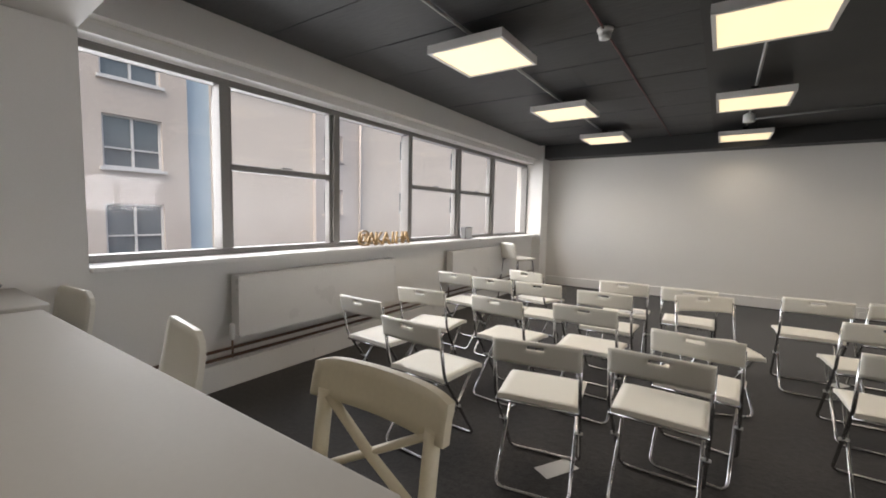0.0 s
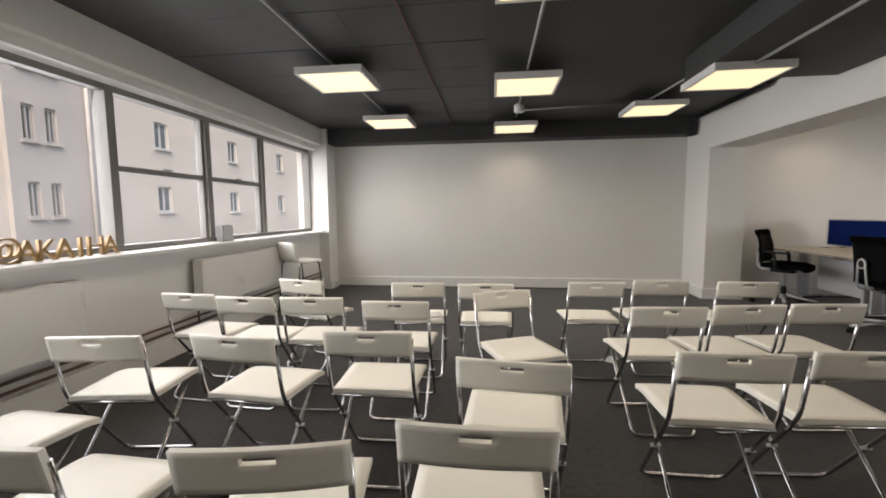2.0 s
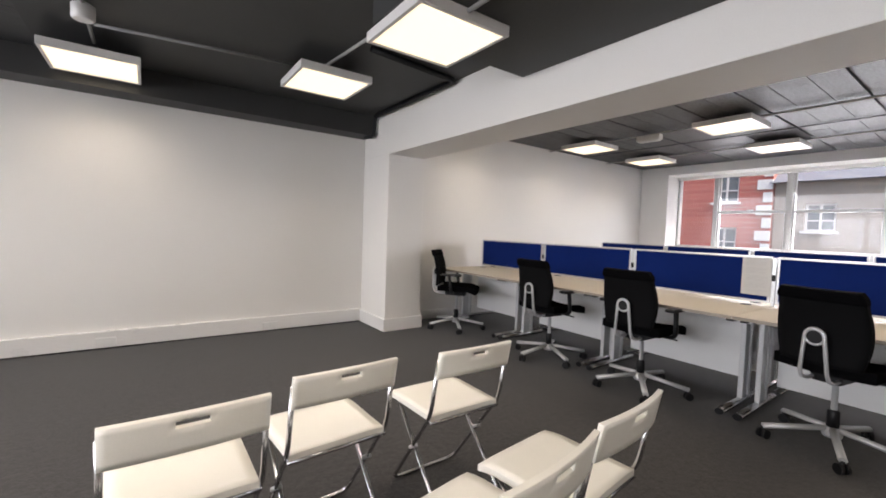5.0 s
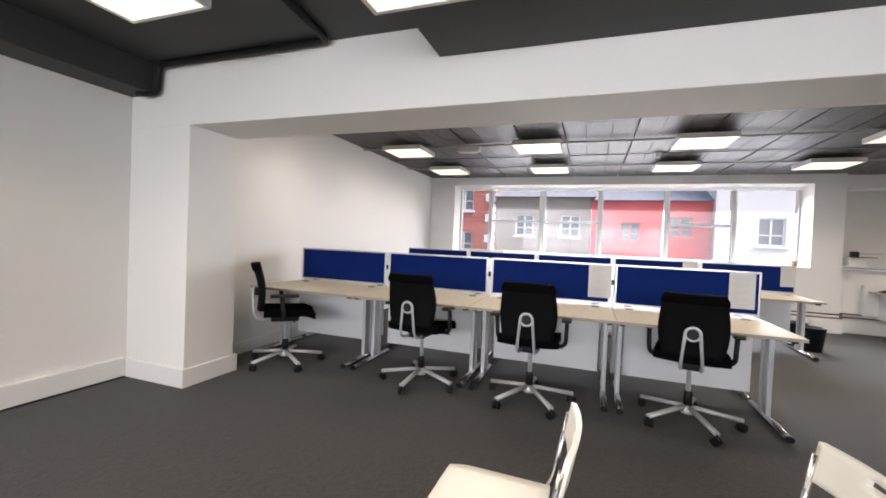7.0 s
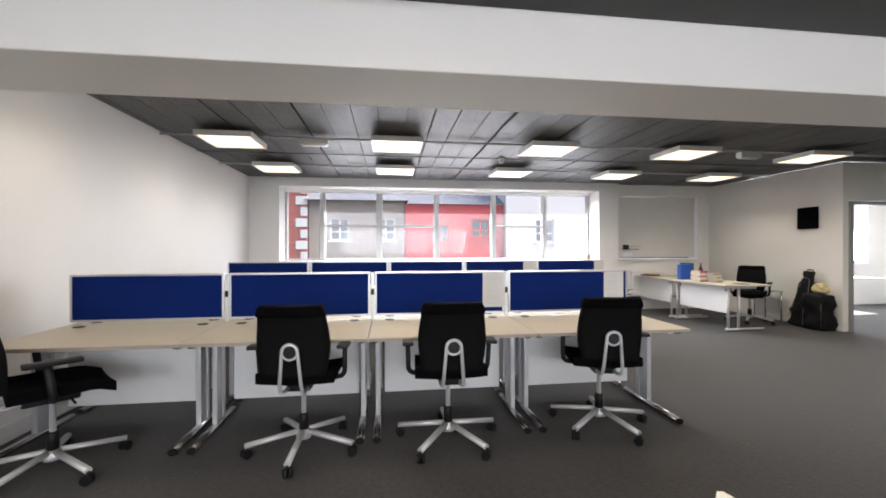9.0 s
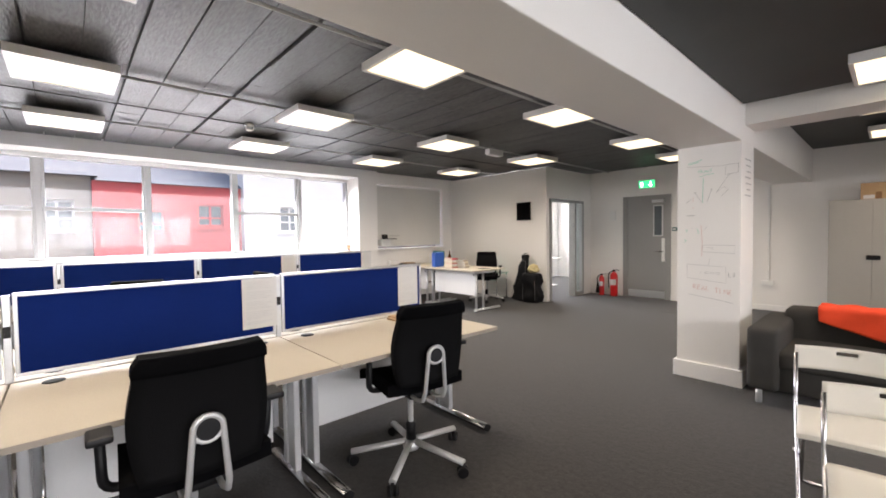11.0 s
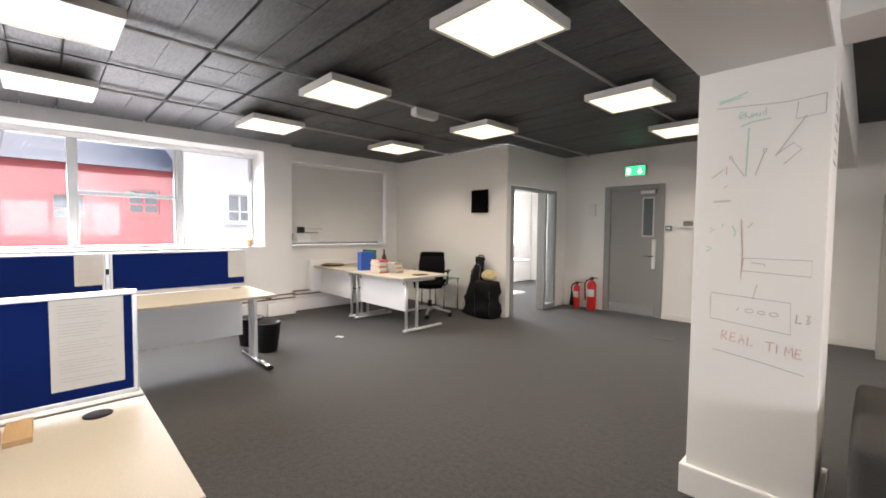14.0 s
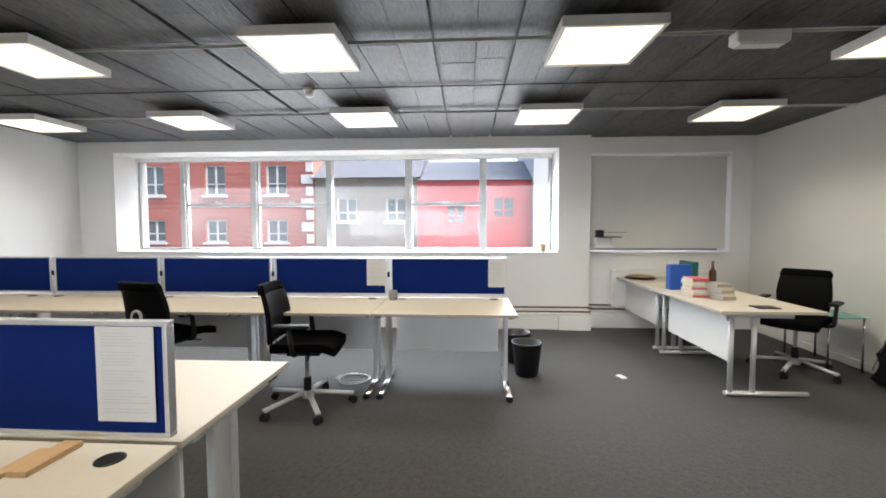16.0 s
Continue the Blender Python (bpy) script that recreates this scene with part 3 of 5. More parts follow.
LIGHTS_A = [(-1.62, 2.42, 2.455), (-1.62, 4.35, 2.455), (-1.60, 6.18, 2.455), (0.10, 2.76, 2.445), (0.10, 4.72, 2.445), (0.10, 6.76, 2.445), (1.70, 5.95, 2.455), (1.81, 4.42, 2.345),
            (1.78, 0.60, 2.345), (1.83, -1.25, 2.49), (1.80, -2.85, 2.49), (0.10, -1.6, 2.49), (-1.62, -1.6, 2.49)]
LIGHTS_B = [(x, y, 2.548) for x, ys in ((4.22, (6.35, 4.43, 2.5, 0.56, -1.39, -3.0)), (5.99, (6.30, 4.40, 2.48, 0.56, -1.39)), (7.66, (6.22, 4.40, 2.48, 0.58, -1.30))) for y in ys]
proto = panel_light()
hanger(proto, 0.13)
for i, (x, y, z) in enumerate(LIGHTS_A + LIGHTS_B):
    m = pose(x, y, z)
    new("panel_glow", LED_DIM if y > 6.1 and x != -1.60 else LED_HALL if x < 2.0 else LED).matrix_basis = pose(x, y, z + 0.003)
    if i == 0:
        proto.matrix_basis = m
    else:
        copy_thing(proto, m)


def conduit(pts, r, material, label):
    t = solid("conduit", tube(bmesh.new(), pts, r, 8), material, label, "conduit", "ceiling conduits")
    return t


GREYC = mat("grey painted conduit", (0.40, 0.40, 0.39), 0.5, 0.2)
for x, y0, y1, z in ((-1.64, -4.2, 6.1, CA - 0.025), (0.11, 0.25, 6.6, CA - 0.025)):
    conduit([(x, y0, z), (x, y1, z)], 0.0125, GREYC, "grey steel conduit on the charcoal ceiling")
conduit([(1.81, 0.3, 2.39), (1.81, 4.42, 2.39)], 0.0125, GREYC, "grey steel conduit on the lowered ceiling")
conduit(bend([(1.76, 4.64, CA - 0.03), (1.64, 6.1, CA - 0.03)], 0.02), 0.0125, GREYC, "grey steel conduit on the charcoal ceiling")
conduit([(0.14, 6.2, CA - 0.03), (1.5, 6.0, CA - 0.03)], 0.0125, GREY_P, "dark grey steel conduit on the charcoal ceiling")
for x in (6.01, 7.68):
    conduit([(x, -4.2, CB - 0.03), (x, 7.09, CB - 0.03)], 0.0125, GREYC, "grey steel conduit across the concrete ceiling")
for x in (4.25,):
    conduit([(x, -4.2, CB - 0.03), (x, 7.09, CB - 0.03)], 0.0125, GREYC, "grey steel conduit across the concrete ceiling")
for x in (6.92,):
    conduit([(x, -4.2, CB - 0.015), (x, 7.09, CB - 0.015)], 0.006, BLACK_P, "thin dark cable across the concrete ceiling")
conduit([(-0.83, -4.2, CA - 0.012), (-0.83, 7.05, CA - 0.012)], 0.007, mat("dark red fire cable", (0.12, 0.02, 0.02), 0.5), "dark red fire alarm cable on the ceiling")
conduit(bend([(1.82, 5.3, 2.585), (2.70, 5.42, 2.585), (2.70, 7.02, 2.585), (2.70, 7.04, 2.36), (2.66, 7.2, 2.36)], 0.05), 0.025, BLACK_P, "black painted pipe along the white beam")

for i, (x, y, z) in enumerate(((-0.83, 2.72, CA), (6.95, 2.82, CB))):
    t = thing("smoke_detector", "white round smoke detector on the ceiling", "smoke detector")
    t.location = (x, y, z)
    part("base", lathe(bmesh.new(), [(0.05, -0.025), (0.055, -0.01), (0.055, 0.0)]), WHITE_P, t)
    part("head", lathe(bmesh.new(), [(0.022, -0.075), (0.038, -0.068), (0.042, -0.045), (0.03, -0.035), (0.045, -0.026), (0.045, -0.022)]), WHITE_P, t)
for x, y, z in ((6.01, -0.43, 2.55), (6.02, 5.38, 2.55)):
    t = thing("emergency_light", "white emergency light box on the ceiling conduit", "emergency light")
    part("case", B(x - 0.05, x + 0.05, y - 0.16, y + 0.16, z, z + 0.075, bev=0.012), LAMP_W, t)
    part("lens", B(x - 0.04, x + 0.04, y - 0.14, y + 0.14, z - 0.012, z + 0.002, bev=0.006), WHITE_P, t)
t = thing("junction_box", "grey round junction box on the ceiling conduit", "junction box")
part("body", lathe(bmesh.new(), [(0.05, -0.11), (0.062, -0.10), (0.062, -0.02), (0.03, 0.0)], at=(0.11, 5.92, 2.60)), WHITE_P, t)
part("stub", tube(bmesh.new(), [(0.11, 5.92, 2.55), (0.11, 6.05, 2.55)], 0.018), WHITE_P, t)


# ---- radiators and pipes ----
def radiator(x, y0, y1, z0, z1, side):
    t = thing("radiator", "long white steel panel radiator under the window", "radiator")
    bm = bmesh.new()
    xo, xi = x, x + side * 0.035
    box(bm, min(xo, xi), max(xo, xi), y0, y1, z0, z1, bev=0.008)
    part("panel", bm, TRIM, t)
    part("top_grille", B(min(x - side * 0.06, xi), max(x - side * 0.06, xi), y0 - 0.004, y1 + 0.004, z1, z1 + 0.012, bev=0.003), TRIM, t)
    for yy in (y0 - 0.006, y1 - 0.002):
        part("side_panel", B(min(x - side * 0.06, xi), max(x - side * 0.06, xi), yy, yy + 0.008, z0 + 0.02, z1), TRIM, t)
    part("valve", lathe(bmesh.new(), [(0.014, -0.06), (0.018, -0.02), (0.02, 0.0), (0.018, 0.05), (0.012, 0.06)], at=(x, y0 - 0.04, z0 + 0.05)), WHITE_P, t)
    part("tail_pipe", tube(bmesh.new(), [(x, y0 - 0.04, 0.24), (x, y0 - 0.04, z0)], 0.008), COPPER, t)
    return t


radiator(-2.94, 1.24, 2.94, 0.38, 0.82, 1)
radiator(-2.94, 4.07, 5.75, 0.38, 0.82, 1)
radiator(9.09, -1.9, -0.62, 0.30, 0.80, -1)
for z in (0.225, 0.285):
    conduit([(-3.02, 0.5, z), (-3.02, 7.0, z)], 0.012, COPPER, "brown heating pipe above the skirting")
    conduit([(8.915, -0.28, z + 0.03), (8.915, 7.09, z + 0.03)], 0.012, COPPER, "brown heating pipe above the skirting")
    conduit([(9.14, -2.45, z + 0.03), (9.14, -0.32, z + 0.03)], 0.012, COPPER, "brown heating pipe above the skirting")


# ---- folding chairs ----
def folding_chair():
    """Faces +y; the origin lies on the floor under the top rail."""
    t = thing("folding_chair", "white plastic folding chair with chrome tube legs", "chair", "rows of folding chairs")
    W = 0.195

    def back(u, v):
        x = (u - 0.5) * 2
        return (x * 0.2, 0.035 * (1 - x * x) * -0.6 + 0.012 + v * -0.022, 0.622 + v * 0.114 + 0.005 * (1 - x * x)), (0, -1, -0.1)
    skip = [(i, 4) for i in (8, 9, 10, 11)]
    part("backrest", slab(bmesh.new(), 20, 6, back, 0.016, skip), CHAIR_W, t)
    bm = bmesh.new()

    def seat(u, v):
        x = (u - 0.5) * 2
        w = 0.188 + 0.012 * v
        e = abs(x) ** 6
        return (x * w, 0.055 + v * 0.37, 0.432 - 0.008 * math.sin(math.pi * v) * (1 - x * x) - (0.012 * max(0, v - 0.85) / 0.15) - 0.004 * e), (0, 0, 1)
    slab(bm, 10, 10, seat, 0.022)
    part("seat", bm, CHAIR_W, t)
    a = bend([(-W, 0.005, 0.70), (-W, 0.05, 0.45), (-W + 0.01, 0.37, 0.012), (W - 0.01, 0.37, 0.012), (W, 0.05, 0.45), (W, 0.005, 0.70)], 0.045)
    part("back_frame", tube(bmesh.new(), a, 0.009, 10), CHROME, t, "chrome tube back frame")
    w2 = W - 0.024
    b = bend([(-w2, 0.36, 0.408), (-w2, -0.01, 0.012), (w2, -0.01, 0.012), (w2, 0.36, 0.408)], 0.045)
    part("leg_frame", tube(bmesh.new(), b, 0.009, 10), CHROME, t, "chrome tube leg frame")
    part("seat_bar", tube(bmesh.new(), [(-W, 0.06, 0.410), (W, 0.06, 0.410)], 0.008), CHROME, t)
    for x in (-W, W):
        part("rivet", tube(bmesh.new(), [(x * 1.06, 0.19, 0.255), (x * 0.86, 0.19, 0.255)], 0.008, 8), STEEL, t)
    return t


CHAIRS = [(-2.03, 1.58, -3), (-1.41, 1.33, -2), (-0.73, 1.39, 11), (-0.25, 1.53, 0), (-0.14, 1.98, -5),
          (-1.92, 2.10, 8), (-1.32, 2.16, -4), (-0.76, 2.28, 1), (0.672, 2.14, 0), (1.17, 2.20, 3),
          (-2.20, 3.01, -4), (-1.76, 2.94, -3), (-1.33, 2.96, 2), (-0.78, 2.89, 1), (0.735, 2.87, 4), (1.185, 2.955, 9), (1.62, 3.02, 6),
          (-1.71, 3.60, -13), (-0.76, 3.53, 4), (-0.26, 3.51, 0), (0.54, 3.64, 2), (1.03, 3.75, 3), (1.61, 3.725, 0),
          (-0.145, 3.22, 205), (0.76, 1.26, 8), (1.86, 2.20, 8), (2.02, 1.58, 8)]
first = folding_chair()
for i, (x, y, r) in enumerate(CHAIRS):
    m = pose(x, y, 0, 0, 0, r)
    if i == 0:
        first.matrix_basis = m
    else:
        c = copy_thing(first, m)
        if r > 100:
            tagged(c, label="white folding chair turned round against the rows")


def sheet(name, label, w, d, at, material=PAPER, lines=0, thick=0.0015):
    t = thing(name, label, "paper", at=at)
    part("sheet", B(-w / 2, w / 2, -d / 2, d / 2, 0, thick), material, t)
    if lines:
        bm = bmesh.new()
        rnd = random.Random(int(w * 1000))
        for k in range(lines):
            y = d / 2 - 0.02 - k * (d - 0.04) / lines
            box(bm, -w / 2 + 0.015, w / 2 - 0.015 - rnd.uniform(0, 0.5) * w, y - 0.0012, y + 0.0012, thick, thick + 0.0004)
        part("print", bm, INK, t)
    return t


sheet("paper_sheet", "loose white sheet lying on a folding chair", 0.21, 0.15, pose(-0.72, 3.72, 0.448, 0, 0, 12))
sheet("paper_sheet", "folded white leaflet lying on the carpet", 0.21, 0.10, pose(-0.70, 1.67, 0.002, 0, 0, 60))
sheet("paper_sheet", "torn white paper scrap beside a chair leg", 0.15, 0.08, pose(0.78, 4.08, 0.003, 0, 0, 50))
sheet("paper_sheet", "scrap of white paper on the carpet", 0.10, 0.06, pose(7.15, -0.05, 0.002, 0, 0, 20))


# ---- high table and cross-back stools ----
ht = thing("high_table", "white lacquered counter-height table", "table")
part("tabletop", B(-2.25, -0.42, -0.74, 0.075, 0.865, 0.9, bev=0.006), TABLE_W, ht)
for x in (-2.2, -0.53):
    for y in (-0.68, -0.03):
        part("leg", B(x, x + 0.06, y, y + 0.06, 0.0, 0.865, bev=0.004), TABLE_W, ht)
h2 = thing("side_table", "small white table against the wall", "table")
part("tabletop", B(-2.92, -2.34, -0.6, 0.12, 0.865, 0.9, bev=0.006), TABLE_W, h2)
for x in (-2.9, -2.41):
    for y in (-0.56, 0.05):
        part("leg", B(x, x + 0.05, y, y + 0.05, 0.0, 0.865, bev=0.004), TABLE_W, h2)


def stool():
    """A cross-back bar stool; faces -y, origin on the floor at its middle."""
    t = thing("bar_stool", "cream painted wooden cross-back bar stool", "stool", "cross-back stools")
    part("seat", B(-0.19, 0.19, -0.20, 0.16, 0.60, 0.63, bev=0.012), STOOLP, t)

    def rail(u, v):
        x = (u - 0.5) * 2
        return (x * 0.215, 0.19 - 0.03 * (x * x) + 0.02 * v, 0.815 + 0.105 * v - 0.014 * abs(x) ** 6 * (1 if v > 0.5 else -0.3)), (0, 1, -0.1)
    part("top_rail", slab(bmesh.new(), 14, 4, rail, 0.026), STOOLP, t)
    for s in (-1, 1):
        bm = bmesh.new()
        tube(bm, bend([(s * 0.18, 0.17, 0.0), (s * 0.175, 0.14, 0.62), (s * 0.175, 0.17, 0.84)], 0.08), 0.021, 6)
        part("back_post", bm, STOOLP, t)
        part("front_leg", tube(bmesh.new(), [(s * 0.17, -0.17, 0.0), (s * 0.16, -0.15, 0.6)], 0.02, 6), STOOLP, t)
        part("cross_bar", tube(bmesh.new(), [(s * -0.165, 0.15, 0.64), (s * 0.0, 0.162 + 0.008 * s, 0.73), (s * 0.165, 0.17, 0.825)], 0.016, 6, flat=0.6), STOOLP, t)
        part("side_stretcher", tube(bmesh.new(), [(s * 0.175, 0.155, 0.28), (s * 0.165, -0.16, 0.28)], 0.012, 6), STOOLP, t)
    part("footrest", tube(bmesh.new(), [(-0.165, -0.16, 0.22), (0.165, -0.16, 0.22)], 0.013, 6), STOOLP, t)
    return t


s0 = stool()
s0.matrix_basis = pose(-0.73, 0.17, 0, 0, 0, -1)
rb = thing("carton", "red and yellow carton on the side table", "box")
part("body", B(-2.90, -2.78, -0.22, -0.10, 0.9, 1.08, bev=0.004), RED_P, rb)
part("band", B(-2.902, -2.778, -0.222, -0.098, 1.06, 1.083), YELLOW, rb)
cu = thing("bowl", "grey ceramic bowl on the side table", "bowl")
part("body", lathe(bmesh.new(), [(0.03, 0.0), (0.035, 0.005), (0.065, 0.045), (0.062, 0.045), (0.03, 0.01)], at=(-2.72, -0.02, 0.9)), GREY_P, cu)

# ---- stool by the radiator ----
bs = thing("bar_chair", "white moulded bar chair with chrome legs", "stool", at=pose(-2.68, 5.55, 0, 0, 0, -28))


def shell(u, v):
    x = (u - 0.5) * 2
    if v < 0.62:
        k = v / 0.62
        return (x * 0.20, 0.20 - k * 0.36, 0.655 - 0.012 * math.sin(k * 3.1) + 0.02 * max(0, k - 0.8)), (0, 0, 1)
    k = (v - 0.62) / 0.38
    return (x * (0.20 - 0.01 * k - 0.05 * max(0.0, k - 0.75) ** 2 * 16 * abs(x)), -0.16 - 0.035 * math.sin(k * 1.4), 0.662 + k * 0.235), (0, 1, 0.15)


part("shell", slab(bmesh.new(), 8, 20, shell, 0.02), CHAIR_W, bs)
for s in (-1, 1):
    part("side_frame", tube(bmesh.new(), bend([(s * 0.20, 0.21, 0.01), (s * 0.18, 0.16, 0.64), (s * 0.18, -0.13, 0.64), (s * 0.20, -0.19, 0.01)], 0.04), 0.011), CHROME, bs)
part("footrest", tube(bmesh.new(), [(-0.2, 0.20, 0.22), (0.2, 0.20, 0.22)], 0.010), CHROME, bs)
part("rear_stretcher", tube(bmesh.new(), [(-0.2, -0.18, 0.22), (0.2, -0.18, 0.22)], 0.010), CHROME, bs)

copy_thing(bs, pose(-1.66, 0.13, 0, 0, 0, 172))
copy_thing(bs, pose(-2.70, 0.10, 0, 0, 0, 186))

# ---- on the window board ----
for k, ch in enumerate("@AKAIHA"):
    cu = bpy.data.curves.new("letter", "FONT")
    cu.body, cu.size, cu.extrude, cu.align_x = ch, 0.20 if ch != "@" else 0.17, 0.012, "CENTER"
    tmp = bpy.data.objects.new("tmp", cu)
    me = bpy.data.meshes.new_from_object(tmp)
    bpy.data.objects.remove(tmp)
    lo = min(v.co.y for v in me.vertices)
    for v in me.vertices:
        v.co.y -= lo
    me.materials.clear()
    me.materials.append(GOLD)
    ob = new("standing_letter", me)
    ob.matrix_basis = pose(-3.09, 2.66 + k * 0.112, 0.966, 90, 0, 90)
    tagged(ob, label="gold standing letter on the window board", category="letter", group="letters on the sill")
gb = thing("speaker_box", "small grey box standing on the window board", "box")
part("case", B(-3.13, -3.05, 4.60, 4.78, 0.965, 1.135, bev=0.006), GREY_P, gb)
part("front", B(-3.05, -3.044, 4.61, 4.77, 0.975, 1.125, bev=0.002), ALU, gb)


# ---- desks ----
PITCH = 1.166


def desk(width=PITCH - 0.006, depth=0.79, panel=0.14):
    """The sitter's edge lies at x = 0 and the screen edge at x = depth; y runs along the desk from its middle."""
    t = thing("desk", "maple laminate desk with silver cantilever legs", "desk", "rows of desks")
    h = width / 2
    part("tabletop", B(0, depth, -h, h, 0.698, 0.722, bev=0.003), DESK, t)
    part("edge_band", B(-0.002, 0.0, -h + 0.002, h - 0.002, 0.699, 0.721), DESK_EDGE, t)
    part("modesty_panel", B(depth - 0.14, depth - 0.122, -h + 0.10, h - 0.10, panel, 0.69, bev=0.002), PANEL_W, t)
    for s in (-1, 1):
        y = s * (h - 0.052)
        bm = bmesh.new()
        tube(bm, [(0.06, y, 0.028), (depth - 0.03, y, 0.028)], 0.028, 12, flat=0.75)
        lg = part("leg", bm, CHROME, t, "chrome cantilever leg")
        bm = bmesh.new()
        for x in (depth - 0.36, depth - 0.24):
            box(bm, x - 0.02, x + 0.02, y - 0.018, y + 0.018, 0.045, 0.66, bev=0.008)
        box(bm, depth - 0.345, depth - 0.255, y - 0.006, y + 0.006, 0.045, 0.66)
        part("upright", bm, STEEL, lg)
        part("bracket", B(0.14, depth - 0.1, y - 0.02, y + 0.02, 0.66, 0.698, bev=0.004), STEEL, lg)
        part("foot_cap", tube(bmesh.new(), [(0.045, y, 0.027), (0.062, y, 0.027)], 0.0285, 12, flat=0.77), BLACK_P, lg)
        part("cable_port", lathe(bmesh.new(), [(0.04, 0.0), (0.04, 0.003), (0.034, 0.005)], at=(depth - 0.09, s * (h - 0.14), 0.7215)), BLACK_P, t)
    part("clamp", B(0.08, 0.16, -h + 0.02, -h + 0.06, 0.672, 0.698, bev=0.003), BLACK_P, t)
    part("clamp", B(0.08, 0.16, h - 0.06, h - 0.02, 0.672, 0.698, bev=0.003), BLACK_P, t)
    return t


def screen():
    """A desk screen along y, its bottom at z = 0."""
    t = thing("desk_screen", "royal blue fabric desk screen in a silver frame", "screen", "desk screens")
    h = PITCH / 2 - 0.02
    part("fabric", B(-0.012, 0.012, -h + 0.014, h - 0.014, 0.014, 0.356, bev=0.004), BLUE, t)
    bm = bmesh.new()
    for a in ((-h, h, 0.0, 0.016), (-h, h, 0.354, 0.370)):
        box(bm, -0.017, 0.017, a[0], a[1], a[2], a[3], bev=0.003)
    for y in (-h, h - 0.016):
        box(bm, -0.017, 0.017, y, y + 0.016, 0.016, 0.354, bev=0.003)
    part("frame", bm, ALU, t, "silver aluminium frame")
    return t


def post(x, y, z):
    t = thing("screen_post", "silver linking post between desk screens", "post", "screen posts")
    part("tube", B(x - 0.012, x + 0.012, y - 0.014, y + 0.014, z, z + 0.385, bev=0.004), ALU, t)
    part("clip", B(x - 0.02, x + 0.02, y - 0.012, y + 0.012, z + 0.2, z + 0.25, bev=0.003), BLACK_P, t)


sc0 = screen()
first_screen = True
for x, y0, n, sides, panel in ((4.47, 2.306, 4, (-1, 1), 0.14), (7.252, 1.003, 5, (-1,), 0.24)):
    d0, first_desk = desk(panel=panel), True
    for k in range(n):
        yc = y0 + PITCH * (k + 0.5)
        for side in sides:
            m = pose(x - 0.80, yc, 0) if side < 0 else pose(x + 0.80, yc, 0, 0, 0, 180)
            if first_desk:
                d0.matrix_basis, first_desk = m, False
            else:
                copy_thing(d0, m)
        ms = pose(x, yc, 0.745)
        if first_screen:
            sc0.matrix_basis, first_screen = ms, False
        else:
            copy_thing(sc0, ms)
        if k:
            post(x, y0 + PITCH * k, 0.722)

PRINT = mat("faint grey print", (0.47, 0.465, 0.46), 0.8)


# printed sheets hung over the screens
def hung(x, y, z_top, w, h, side, lines=26):
    t = thing("notice_sheet", "white printed notice hung on a blue desk screen", "paper", "notices on screens")
    part("sheet", B(min(x, x + side * 0.002), max(x, x + side * 0.002), y - w / 2, y + w / 2, z_top - h, z_top), PAPER, t)
    bm = bmesh.new()
    rnd = random.Random(int(y * 100))
    for k in range(lines):
        if k % 6 == 5:
            continue
        z = z_top - 0.02 - k * (h - 0.04) / lines
        xx = x + side * 0.0022
        e = rnd.uniform(0.0, 0.35) * w
        box(bm, min(xx, xx + side * 0.0006), max(xx, xx + side * 0.0006), y - w / 2 + 0.02 + (e if side < 0 else 0), y + w / 2 - 0.02 - (0 if side < 0 else e), z - 0.0011, z + 0.0011)
    part("print", bm, PRINT, t)
    return t


for x, y, w, h in ((4.452, 3.585, 0.20, 0.30), (4.452, 2.462, 0.19, 0.30), (7.234, 2.27 + 0.02, 0.19, 0.26), (7.234, 1.11, 0.17, 0.27)):
    hung(x, y, 1.098, w, h, -1)
wb = thing("wood_block", "short pale pine offcuts lying on the desk", "wood block")
part("block", B(4.27, 4.44, 2.60, 2.66, 0.722, 0.74, bev=0.002, m=None), WOOD, wb)
part("block", B(4.26, 4.40, 2.665, 2.70, 0.722, 0.735, bev=0.002), WOOD, wb)
for x, y in ((7.12, 3.30), (7.1, 2.10)):
    cp = thing("pen_pot", "small dark plastic pen pot on the desk", "pen pot")
    part("body", lathe(bmesh.new(), [(0.035, 0.0), (0.04, 0.01), (0.04, 0.09), (0.036, 0.09), (0.034, 0.012)], at=(x, y, 0.722)), GREY_P, cp)


